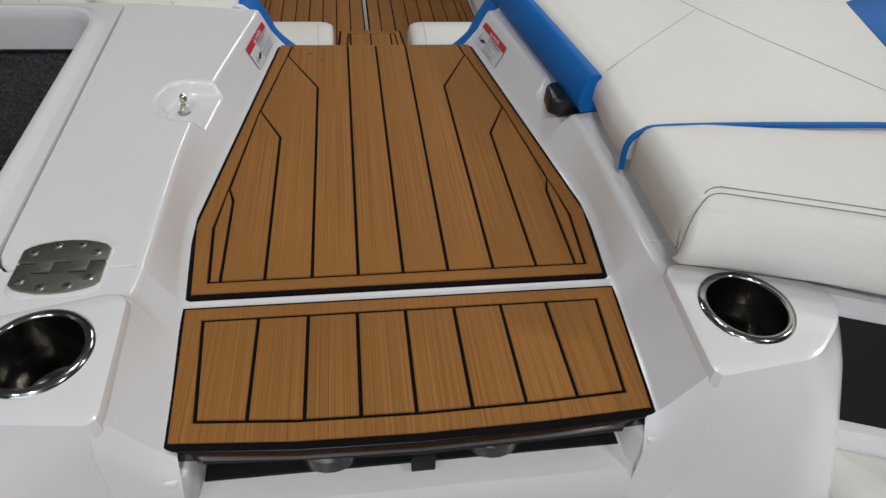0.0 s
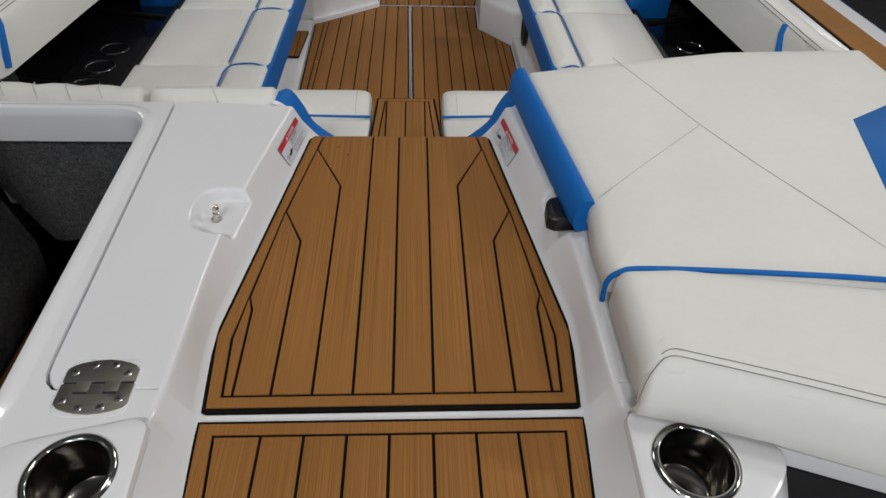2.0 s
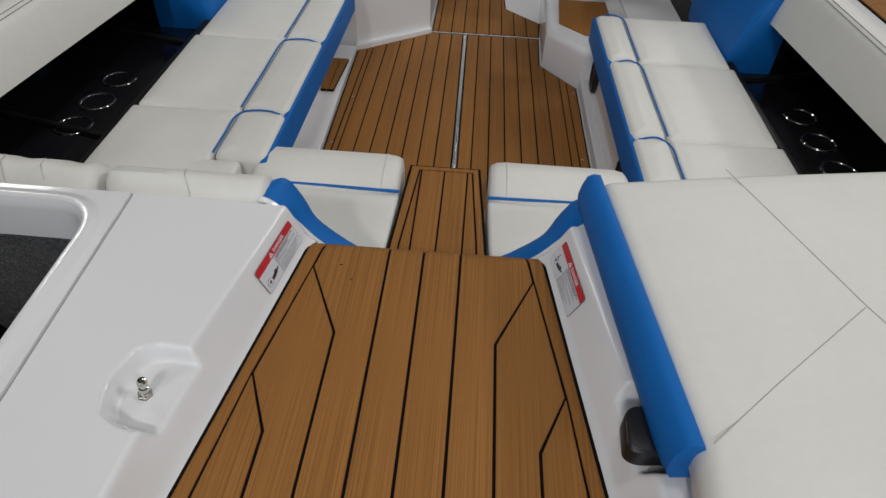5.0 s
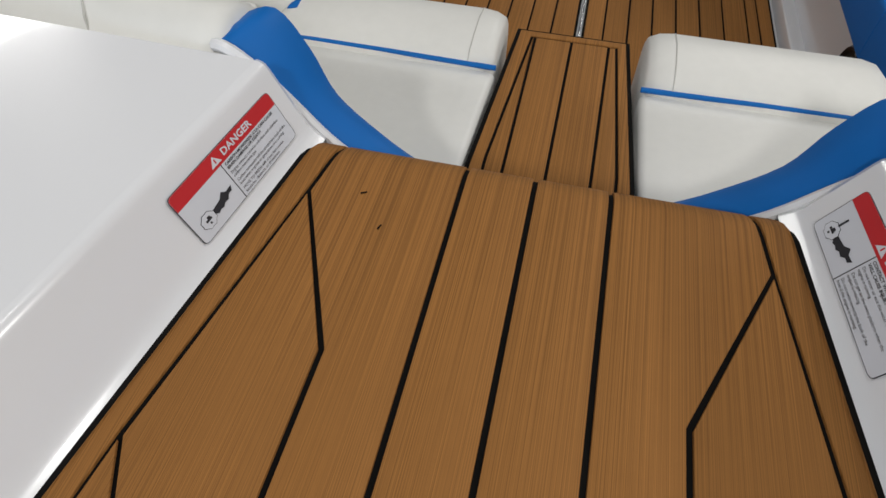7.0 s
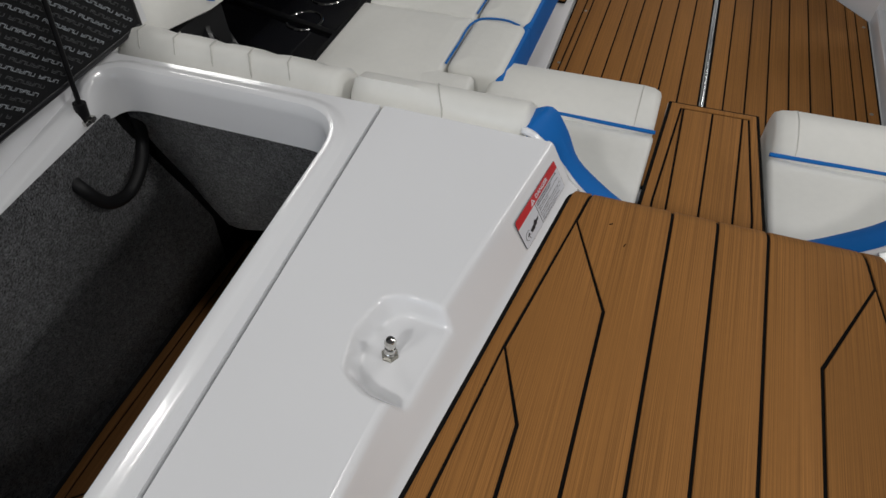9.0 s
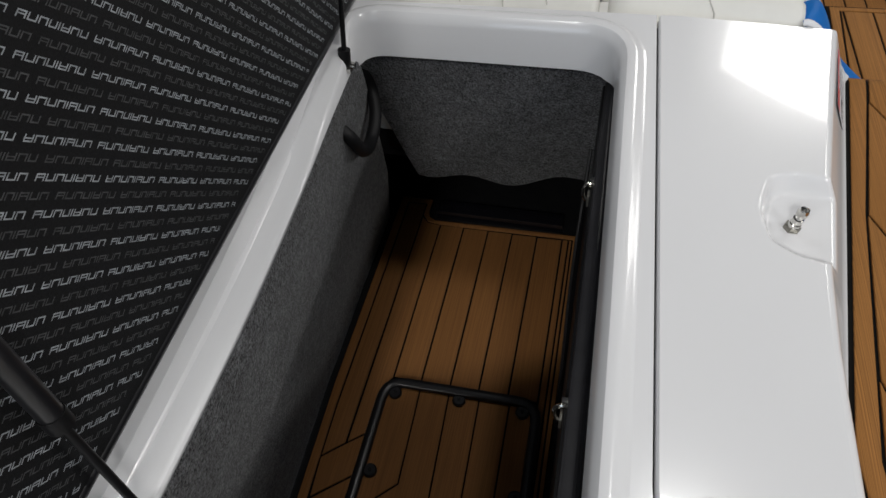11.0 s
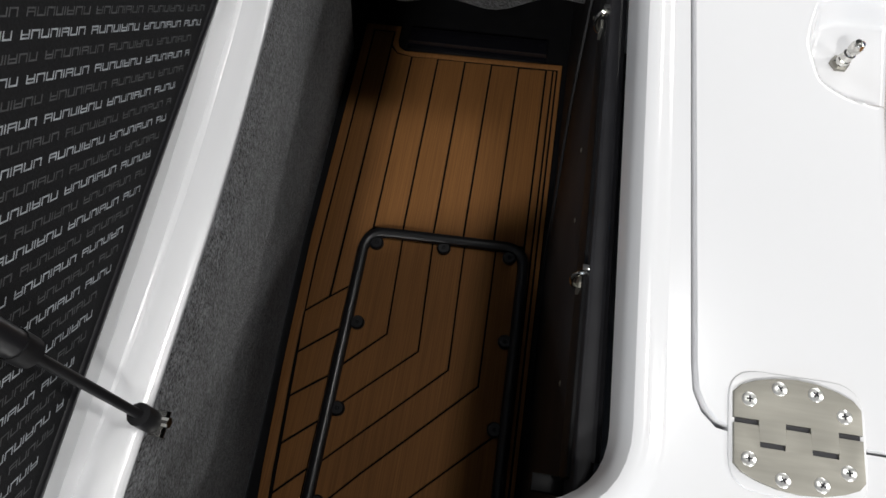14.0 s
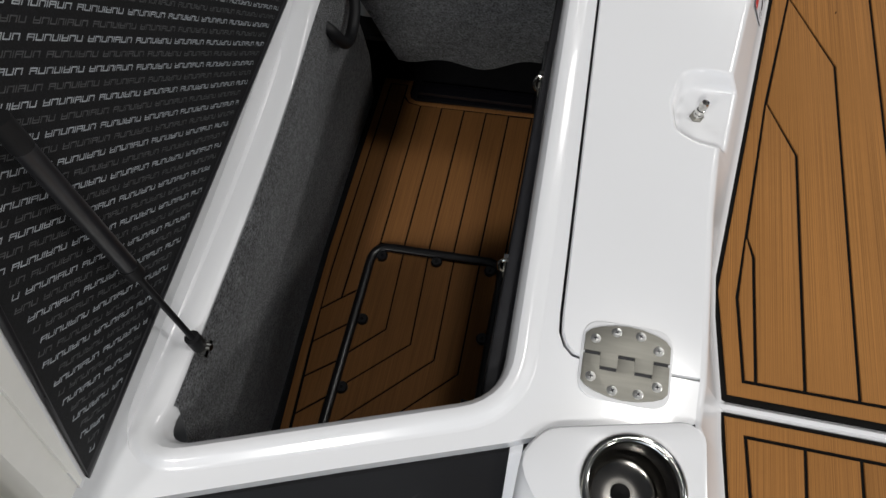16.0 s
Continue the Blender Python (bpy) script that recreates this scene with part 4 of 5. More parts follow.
# ---- hinge, latch pin, stickers ----
def build_hinge(s):
    root = thing("deck_hinge", "stainless steel hatch hinge with eight screws", "hinge", (s * 0.42, -0.03, 0.064), "hatch hinges")
    z = lambda x, y: ztop(x, y) + 0.0022
    # leaves with interlocking teeth over the pin
    marks = [0.372, 0.3915, 0.4125, 0.4330, 0.4535, 0.474]
    low, high = [], []
    for k in range(5):
        g = 0.0006
        a, b = marks[k] + (g if k else 0), marks[k + 1] - (g if k < 4 else 0)
        low += [(a - (2 * g if k % 2 and k else 0), -0.0385 if k % 2 else -0.0215), (b + (2 * g if k % 2 else 0), -0.0385 if k % 2 else -0.0215)]
        high += [(a, -0.0425 if k % 2 else -0.0255), (b, -0.0425 if k % 2 else -0.0255)]
    up = low + [(0.474, 0.000), (0.468, 0.006), (0.457, 0.0110), (0.440, 0.0152), (0.4225, 0.0167), (0.405, 0.0152), (0.389, 0.0110), (0.378, 0.006), (0.372, -0.001)]
    dn = high[::-1] + [(0.372, -0.058), (0.377, -0.064), (0.388, -0.0688), (0.405, -0.0732), (0.4225, -0.0747), (0.440, -0.0732), (0.457, -0.0688), (0.468, -0.064), (0.474, -0.058)]
    for nm, q in (("upper_leaf", up), ("lower_leaf", dn)):
        part(nm, slab(mirrored(q, s), lambda x, y: z(x, y) - 0.004, lambda x, y: z(x, y) + 0.0022, 0.0007, 2), STEEL, root)
    pad = rounded([(0.3685, -0.0780), (0.4775, -0.0780), (0.4775, 0.0200), (0.3685, 0.0200)], 0.026, 6)
    part("moulded_pad", slab(mirrored(pad, s), lambda x, y: z(x, y) - 0.02, lambda x, y: z(x, y) - 0.0008, 0.0012, 3), GEL, root, "white moulded pad")
    x = sorted((s * 0.3725, s * 0.4735))
    part("pin", tube([(x[0], -0.0318, ztop(0, -0.03) + 0.0016), (x[1], -0.0318, ztop(0, -0.03) + 0.0016)], 0.0022, 10), CHROME, root)
    # ink-dark sheet paints the shade in the slits between the teeth
    part("pin_recess", box(x[0] + 0.001, x[1] - 0.001, -0.0430, -0.0210, ztop(0, -0.03) + 0.0016, ztop(0, -0.03) + 0.0022, 0), INK, root, "dark sheet painted as the shade between the teeth", 0)
    for x, y in ((0.386, -0.008), (0.408, 0.0065), (0.437, 0.007), (0.4615, -0.005), (0.385, -0.052), (0.406, -0.0645), (0.436, -0.0655), (0.4625, -0.053)):
        at = Matrix.Translation((s * x, y, ztop(0, y) + 0.0040))
        sc = part("screw", lathe([(0.0064, -0.001), (0.0062, 0.0004), (0.0046, 0.0011), (0.0001, 0.0014)], at, 20), SCREW, root)
        for a in (0.4, 0.4 + math.pi / 2):
            bm = box(-0.0026, 0.0026, -0.0006, 0.0006, 0.0006, 0.0018, 0)
            bm.transform(at @ Matrix.Rotation(a + x * 40, 4, "Z"))
            part("slot", bm, INK, sc, "", 0)


build_hinge(-1)

pin = thing("latch_pin", "polished steel latch pin in its moulded recess", "latch pin", (-0.351, 0.376, 0.044))
PT = Matrix.Translation((-0.351, 0.376, 0.043)) @ Matrix.Rotation(0.12, 4, "Y")
part("nut", lathe([(0.0001, 0.0), (0.0105, 0.0), (0.0105, 0.004), (0.008, 0.006)], PT, 6), STEEL, pin)
part("stem", lathe([(0.0072, 0.005), (0.0072, 0.011), (0.0064, 0.012), (0.0064, 0.019), (0.0048, 0.020), (0.0046, 0.023), (0.0066, 0.025), (0.0070, 0.030), (0.0052, 0.0355), (0.0001, 0.038)], PT, 20), CHROME, pin)


def text_mesh(body, size, m, mat, parent, name="lettering", align="LEFT", squeeze=1.0, bold=0.0):
    cu = bpy.data.curves.new(name, "FONT")
    cu.body, cu.size, cu.align_x, cu.resolution_u, cu.offset = body, size, align, 2, bold
    tmp = new("tmp", cu)
    me = bpy.data.meshes.new_from_object(tmp.evaluated_get(bpy.context.evaluated_depsgraph_get()))
    bpy.data.objects.remove(tmp)
    bpy.data.curves.remove(cu)
    me.transform(m @ Matrix.Diagonal((squeeze, 1, 1, 1)))
    me.materials.clear()
    me.materials.append(mat)
    ob = new(name, me)
    ob.parent = parent
    ob.matrix_parent_inverse = parent.matrix_world.inverted()
    return ob


def build_sticker(s):
    """A danger label on the sloping side wall; u runs along the wall, v up the slope."""
    def wallpt(y, f):
        h, w = Vector((s * (along(WALL_HEAD, y) - 0.0105), y, zpan(along(WALL_HEAD, y), y) - 0.008)), Vector((s * (along(WALL_FOOT, y) + 0.004), y, 0.006))
        return w + (h - w) * f

    ya, yb = (0.612, 0.754)
    a, b, c = wallpt(ya, 0.04), wallpt(yb, 0.04), wallpt((ya + yb) / 2, 0.93)
    u = (b - a).normalized() * (1 if s < 0 else -1)
    mid = wallpt((ya + yb) / 2, 0.04)
    v = (c - mid)
    v = (v - u * v.dot(u)).normalized()
    n = u.cross(v)
    H, W = 0.080, 0.165
    org = (a if s < 0 else b) + n * 0.0012
    m = Matrix((u, v, n)).transposed().to_4x4()
    m.translation = org
    m = m @ Matrix.Diagonal((0.875, 0.61, 1, 1))
    label = "red and white danger label on the side wall"
    root = thing("danger_label", label, "label", tuple(org), "danger labels")

    def flat(name, poly, z, mat, text=""):
        bm = slab(poly, z - 0.0003, z)
        bm.transform(m)
        return part(name, bm, mat, root, text, 0)

    R = rounded([(0, 0), (W, 0), (W, H), (0, H)], 0.007, 4)
    flat("outline", R, 0.0003, INK)
    flat("sheet", inset(R, 0.0009), 0.0006, PAPER)
    top = 0.022
    flat("red_band", cut(inset(R, 0.0009), 1, H - top, 1), 0.0009, RED)
    split = 0.066
    flat("rule", [(split, 0.001), (split + 0.0008, 0.001), (split + 0.0008, H - top), (split, H - top)], 0.0009, INK)
    at = lambda x, y: m @ Matrix.Translation((x, y, 0.0013))
    text_mesh("DANGER", 0.0140, at(split + 0.009, H - 0.0160), PAPER, root, squeeze=0.86, bold=0.0004)
    tri = [(split - 0.010, H - 0.018), (split + 0.005, H - 0.018), (split - 0.0025, H - 0.005)]
    flat("warning_sign", tri, 0.0012, PAPER)
    flat("warning_bar", [(split - 0.0032, H - 0.0155), (split - 0.0018, H - 0.0155), (split - 0.0018, H - 0.0095), (split - 0.0032, H - 0.0095)], 0.0015, RED)
    if s < 0:
        rows = [("CARBON MONOXIDE (CO) CAN CAUSE", 1), ("BRAIN DAMAGE OR DEATH", 1), ("Engine exhaust contains odorless and colorless", 0), ("carbon monoxide gas.", 0),
                ("Carbon monoxide will be around the back of the", 0), ("boat when engines or generators are running.", 0), ("MOVE TO FRESH AIR, if you feel nausea,", 0), ("headache, dizziness, or drowsiness.", 0)]
        step, gaps = 0.0059, {2: 0.0016, 4: 0.0022, 6: 0.0022}
    else:
        rows = [("CONTACT WITH MOVING PROPELLER", 1), ("WILL CAUSE INJURY OR DEATH", 1), ("Do not enter or exit the water when the", 0), ("engine is running.", 0),
                ("Do not get on the swim platform when the", 0), ("engine is running.", 0), ("Do not swim towards the back of the", 0), ("boat if the engine is running.", 0)]
        step, gaps = 0.0059, {2: 0.0016, 4: 0.0022, 6: 0.0022}
    y = H - top - 0.0062
    for i, (body, bold) in enumerate(rows):
        y -= gaps.get(i, 0)
        text_mesh(body, 0.0058, at(split + 0.004, y), INK, root, squeeze=0.80 if bold else 0.76, bold=0.00012 if bold else 0.0)
        y -= step
    # pictogram: a dark boat-like shape and a pale cloud
    boat = [(0.028, 0.020), (0.032, 0.016), (0.036, 0.018), (0.040, 0.0165), (0.044, 0.020), (0.049, 0.019), (0.053, 0.024), (0.058, 0.024), (0.0605, 0.030), (0.052, 0.029), (0.047, 0.034), (0.041, 0.028), (0.029, 0.026)]
    flat("boat_shape", boat, 0.0012, INK)
    cloud = [(0.019 + (0.0095 + 0.0012 * (k % 2)) * math.cos(k * 0.3927), 0.021 + (0.0105 + 0.0012 * (k % 2)) * math.sin(k * 0.3927)) for k in range(16)]
    flat("cloud_outline", cloud, 0.0010, INK)
    flat("cloud", inset(ccw(cloud), 0.0006), 0.0012, PAPER)
    for x, yy, w in ((0.015, 0.020, 0.008), (0.018, 0.015, 0.002), (0.018, 0.023, 0.004)):
        flat("mark", [(x, yy), (x + w, yy), (x + w, yy + 0.003), (x, yy + 0.003)], 0.0014, INK)
    if s > 0:
        flat("mark", [(0.018, 0.030), (0.020, 0.030), (0.020, 0.045), (0.018, 0.045)], 0.0012, INK)


build_sticker(-1)
build_sticker(1)


for cx, cy, turn in ((-0.123, 0.671, 1.3), (-0.148, 0.706, 0.5)):
    bm = slab(rounded([(-0.0030, -0.0007), (0.0030, -0.0005), (0.0028, 0.0006), (-0.0026, 0.0008)], 0.0004, 2), 0.0, 0.0008)
    bm.transform(Matrix.Translation((cx, cy, 0.0002)) @ Matrix.Rotation(turn, 4, "Z"))
    part("speck", bm, GROOVE, thing("crumb", "tiny dark crumb lying on the teak mat", "crumb", (cx, cy, 0.0), "crumbs on the mat"), "", 0)


# ---- cabin: aft bench ----
def build_bench(s):
    back = thing("bench", "white vinyl bench with blue ends and a rolled backrest", "bench", (s * 0.4, 1.1, -0.53), "aft benches")
    prof = [(0.775, 0.02), (0.772, 0.054), (0.774, 0.064), (0.782, 0.080), (0.794, 0.090), (0.812, 0.095), (0.838, 0.088), (0.866, 0.068), (0.878, 0.03), (0.895, -0.08), (0.915, -0.24), (0.80, -0.24)]
    for x0, x1, nm in ((0.298, 0.603, "inner_roll"), (0.618, 1.06, "outer_roll")):
        bm = bmesh.new()
        xs = [x0, x0 + 0.004, x0 + 0.014] + [x0 + 0.014 + (x1 - x0 - 0.028) * k / 12 for k in range(1, 12)] + [x1 - 0.014, x1 - 0.004, x1]
        loops = []
        for i, x in enumerate(xs):
            e = {0: 0.82, len(xs) - 1: 0.82, 1: 0.94, len(xs) - 2: 0.94}.get(i, 1.0)
            if nm == "outer_roll" and 2 < i < len(xs) - 3 and i % 3 == 0:
                e = 0.965
            rise = 0.012 * max(0, (x - 0.62)) / 0.4
            back_off = 0.004 + 0.012 * min(max((x - 0.40) / 0.12, 0), 1) if x < 0.61 else 0.004
            loops.append([(s * x, 0.835 + (y + (back_off if y < 0.80 else 0) - 0.835) * e, -0.05 + (z + 0.05) * (e if z > 0 else 1) + (rise if z > 0 else 0)) for y, z in prof])
        loft(bm, loops, cap0=True, cap1=True)
        part(nm, bm, VINYL, back, "rolled white vinyl", 0.9)
    part("seam", tube([(s * 0.435, 0.780, 0.05), (s * 0.437, 0.787, 0.0805), (s * 0.45, 0.812, 0.0960), (s * 0.462, 0.842, 0.087), (s * 0.468, 0.868, 0.064)], 0.0012, 5), CREASE, back)
    for x in (0.70, 0.775, 0.85, 0.925, 1.0):
        r = 0.012 * (x - 0.62) / 0.4
        part("tuft", tube([(s * x, 0.777, 0.04), (s * (x + 0.004), 0.787, 0.0815 + r), (s * (x + 0.016), 0.808, 0.0965 + r), (s * (x + 0.028), 0.840, 0.088 + r)], 0.0014, 5), CREASE, back)
    part("aft_piping", tube([(s * x, 0.7705 + 0.004 + 0.012 * min(max((x - 0.40) / 0.12, 0), 1), 0.060) for x in (0.31, 0.36, 0.40, 0.43, 0.46, 0.49, 0.52, 0.56, 0.595)], 0.0022, 6), VINYL, back, "piped edge")
    # black box paints the shade in the gap between roll and hatch
    part("seal", box(*sorted((s * 0.30, s * 0.600)), 0.7795, 0.796, -0.06, 0.030), BLACK, back, "black strip painted as the shade behind the hatch")
    # blue end that runs down to the seat
    e1 = [(0.318, 0.794, 0.062), (0.300, 0.787, 0.076), (0.276, 0.788, 0.060), (0.245, 0.792, 0.020), (0.212, 0.794, -0.022), (0.180, 0.797, -0.048), (0.12, 0.802, -0.066), (0.05, 0.806, -0.07)]
    e2 = [(0.312, 0.840, 0.070), (0.276, 0.850, 0.077), (0.248, 0.852, 0.036), (0.224, 0.849, -0.014), (0.176, 0.842, -0.052), (0.140, 0.836, -0.072), (0.10, 0.826, -0.085), (0.05, 0.818, -0.09)]
    bm = bmesh.new()
    loops = []
    for p, q in zip(smooth_path(e1, 4), smooth_path(e2, 4)):
        loops.append([(s * v.x, v.y, v.z) for v in (p + Vector((0.02, 0, -0.06)), p, p * 0.6 + q * 0.4 + Vector((-0.004, 0, 0.006)), p * 0.25 + q * 0.75 + Vector((-0.004, 0, 0.004)), q, q + Vector((0.03, 0.01, -0.08)))])
    loft(bm, loops, cap0=True, cap1=True)
    part("blue_end", bm, BLUE, back, "bright blue vinyl end panel", 0.9)
    part("end_welt", tube([(s * p.x, p.y - 0.007, p.z + 0.001) for p in smooth_path(e1, 4)[3:22]], 0.006, 8), GEL, back, "white edge strip")
    part("apron", slab(mirrored([(0.0, 0.812), (0.20, 0.812), (0.20, 0.83), (0.0, 0.83)], s), -0.25, -0.075), BLUE, back, "blue vinyl apron")

    seat = back
    ix = 0.108 if s < 0 else 0.127
    part("cushion", cushion(mirrored([(ix + 0.012, 0.85), (0.53, 0.85), (0.53, 1.228), (ix, 1.228)], s), -0.33, -0.222, 0.012, 0.003, 0.012), VINYL, seat, "white vinyl cushion")
    bm = bmesh.new()
    sec = [(1.222, -0.30), (1.222, -0.214), (1.236, -0.200), (1.27, -0.190), (1.32, -0.186), (1.365, -0.194), (1.395, -0.215), (1.408, -0.25), (1.408, -0.34), (1.39, -0.36)]
    xs = [ix + 0.004, ix + 0.008, ix + 0.022, ix + 0.045, 0.2, 0.3, 0.40, 0.47, 0.495, 0.507]
    loops = []
    for i, x in enumerate(xs):
        e = {0: 0.80, 1: 0.90, 2: 0.97, len(xs) - 1: 0.82, len(xs) - 2: 0.94}.get(i, 1.0)
        loops.append([(s * x, 1.315 + (y - 1.315) * e, -0.27 + (z + 0.27) * e) for y, z in sec])
    loft(bm, loops, cap0=True, cap1=True)
    part("front_roll", bm, VINYL, seat, "rolled white front edge", 0.9)
    part("welt", tube([(s * ix, 1.224, -0.215), (s * 0.3, 1.226, -0.213), (s * 0.47, 1.228, -0.213)], 0.0045, 8), BLUE, seat, "blue welt")
    part("roll_seam", tube([(s * (ix + 0.048), y, z + 0.0005) for y, z in sec[1:8]], 0.001, 5), CREASE, seat)
    part("base", box(*sorted((s * (ix + 0.004), s * 0.53)), 0.86, 1.38, -0.53, -0.325), GEL, seat, "white gelcoat base")


def build_walkway():
    Z = -0.222
    tagged(part("walkway_step", slab([(-0.112, 0.80), (0.131, 0.80), (0.106, 1.374), (-0.094, 1.374)], -0.53, Z - 0.010, 0.006), GEL), "white gelcoat step between the bench seats", "step", kind="structure")
    L, Rr = [(-0.105, 0.81), (-0.1065, 1.0), (-0.088, 1.362)], [(0.1235, 0.81), (0.1245, 1.0), (0.1005, 1.362)]
    flat = L + Rr[::-1]
    li, ri = [(-0.084, 0.81), (-0.085, 1.02), (-0.064, 1.343)], [(0.102, 0.81), (0.103, 1.02), (0.083, 1.343)]
    pieces = [L + Rr[::-1] + ri + li[::-1]]
    pieces += [[li[0], (-0.057, 0.81), (-0.057, 1.02), (-0.058, 1.343), li[2], li[1]], [(-0.057, 0.81), (0.004, 0.81), (0.006, 1.343), (-0.058, 1.343), (-0.057, 1.02)],
               [(0.004, 0.81), (0.066, 0.81), (0.068, 1.02), (0.070, 1.343), (0.006, 1.343)], [(0.066, 0.81), ri[0], ri[1], ri[2], (0.070, 1.343), (0.068, 1.02)]]
    foam_mat("walkway_mat", "narrow teak-look foam mat on the step between the seats", inset(ccw(flat), -0.005), pieces, Z)


# ---- cabin floor and sides ----
def build_floor():
    Z = -0.531
    tagged(part("cabin_floor", box(-1.3, 1.3, 1.17, 4.6, -0.60, Z - 0.012, 0), GEL), "white gelcoat cabin sole", "floor", kind="structure")
    left = [(-0.470, 1.40), (-0.497, 2.765), (-0.164, 3.022), (0.006, 3.022), (0.016, 1.40)]
    right = [(0.030, 1.40), (0.021, 3.022), (0.390, 3.030), (0.380, 2.722), (0.534, 2.510), (0.528, 1.40)]
    for out, marks, nm in ((left, [-0.6, -0.448, -0.425, -0.364, -0.302, -0.240, -0.178, -0.116, -0.054, 0.1], "floor_mat"), (right, [-0.1, 0.083, 0.146, 0.209, 0.272, 0.335, 0.398, 0.461, 0.492, 0.6], "floor_mat")):
        out = ccw(out)
        core = inset(out, 0.004)
        pieces = [cut(cut(core, 0, a, 1), 0, b, -1) for a, b in zip(marks, marks[1:])]
        root = foam_mat(nm, "teak-look foam mat on the cabin floor", out, [p for p in pieces if len(p) > 2], Z, gap=0.0026, group="cabin floor mats")
    fwd = [(-0.160, 3.036), (0.392, 3.046), (0.404, 3.226), (0.225, 3.41), (0.2, 4.2), (-0.16, 4.2)]
    core = inset(ccw(fwd), 0.004)
    marks = [-0.3, -0.125, -0.06, 0.005, 0.07, 0.135, 0.20, 0.265, 0.33, 0.5]
    foam_mat("floor_mat", "teak-look foam mat in the forward passage", fwd, [q for q in (cut(cut(core, 0, a, 1), 0, b, -1) for a, b in zip(marks, marks[1:])) if len(q) > 2], Z, gap=0.0026, group="cabin floor mats")
    part("strip", box(0.0172, 0.0218, 1.40, 3.02, Z - 0.012, Z + 0.002, 0.001), ALU, thing("centre_trim", "bright aluminium trim strip down the floor", "trim", (0.02, 2.2, Z)))
    part("strip", box(-0.165, 0.392, 3.0245, 3.032, Z - 0.012, Z + 0.002, 0.001), ALU, thing("cross_trim", "bright aluminium trim strip across the floor", "trim", (0.1, 3.03, Z)))
    for x, y in ((-0.438, 2.298), (-0.455, 1.93), (0.505, 1.93), (0.345, 2.98), (0.515, 2.46)):
        sc = thing("floor_screw", "small steel screw in the floor mat", "screw", (x, y, Z), "floor screws")
        part("head", lathe([(0.006, 0.0), (0.005, 0.0015), (0.0001, 0.002)], Matrix.Translation((x, y, Z)), 10), STEEL, sc)


def build_lounge(s):
    port = s < 0
    xi, xr, xo = (0.470, 0.620, 0.935) if port else (0.535, 0.650, 0.975)
    xb = 0.60 if port else 0.575
    cuts = [1.20, 1.525, 2.04, 2.62 if port else 2.46]
    lo = thing("lounge", "white and blue vinyl lounge seat along the side", "lounge", (s * 0.75, 1.9, -0.53), "side lounges")
    for a, b in zip(cuts, cuts[1:]):
        fa = a
        a = max(a, 1.275)
        part("seat_roll", cushion(mirrored([(xi + 0.006, a + 0.003), (xr, a + 0.003), (xr, b - 0.003), (xi + 0.006, b - 0.003)], s), -0.27, -0.174, 0.024, 0.005, 0.03), VINYL, lo, "rolled white front edge")
        part("seat_cushion", cushion(mirrored([(xr + 0.004, a + 0.002)] + ([(xr + 0.004, 1.268), (0.538, 1.268), (0.538, 0.905)] if fa < 1.3 else []) + [(xo, 0.905 if fa < 1.3 else a + 0.002), (xo + 0.012, b - 0.002), (xr + 0.004, b - 0.002)], s), -0.27, -0.180, 0.014, 0.005, 0.014), VINYL, lo, "white vinyl cushion")
        part("welt", tube(smooth_path([(s * (xi + 0.03), b - 0.001, -0.186), (s * (xi + 0.07), b - 0.001, -0.176), (s * (xr - 0.02), b - 0.008, -0.178), (s * (xr + 0.002), b - 0.05, -0.179), (s * (xr + 0.002), (a + b) / 2, -0.180), (s * (xr + 0.002), a + 0.02, -0.180)], 4), 0.0030, 7), BLUE, lo, "blue welt")
        part("side_band", slab(mirrored([(xi, a + 0.001), (xi + 0.022, a + 0.001), (xi + 0.022, b - 0.001), (xi, b - 0.001)], s), -0.285, -0.186, 0.010), BLUE, lo, "blue vinyl front band")
    part("base", slab(mirrored([(xb, 1.20), (xo + 0.05, 1.20), (xo + 0.05, cuts[-1] - 0.03), (xb, cuts[-1] - 0.03)], s), -0.54, -0.272, 0.004), GEL, lo, "white gelcoat seat base")
    bm = bmesh.new()
    y0, y1 = (2.20, 2.72) if port else (2.13, 2.70)
    face = [(xo + 0.012, -0.25), (xo + 0.008, -0.175), (xo + 0.05, -0.03), (1.075, 0.045), (1.11, 0.055), (1.16, 0.02), (1.16, -0.25)]
    rows = []
    for y, e in ((y0, 0.9), (y0 + 0.006, 0.97), (y0 + 0.02, 1.0), (y1 - 0.02, 1.0), (y1 - 0.006, 0.97), (y1, 0.9)):
        rows.append([(s * (1.09 + (x - 1.09) * e), y, -0.1 + (z + 0.1) * e) for x, z in face])
    loft(bm, rows, cap0=True, cap1=True)
    part("end_back", bm, BLUE, lo, "blue vinyl back cushion", 0.7)
    for y in ((1.86,) if port else (1.60, 2.33)):
        sp = thing("side_speaker", "oval black speaker in the lounge base", "speaker", (s * (xi + 0.03), y, -0.37), "lounge speakers")
        at = Matrix.Translation((s * (xb + 0.001), y, -0.425 if port else -0.38)) @ Matrix.Rotation(radians(-90 * s), 4, "Y") @ Matrix.Diagonal((1.0, 0.75, 1, 1))
        part("ring", lathe([(0.075, 0.0), (0.075, 0.012), (0.068, 0.02), (0.06, 0.012)], at, 26), RUBBER, sp)
        part("grille", lathe([(0.06, 0.012), (0.03, 0.016), (0.0001, 0.018)], at, 22), BLACK, sp)
    # dark side pocket with cup holders
    pk = thing("side_pocket", "gloss black moulded side pocket behind the lounge", "side pocket", (s * 1.15, 1.8, -0.25))
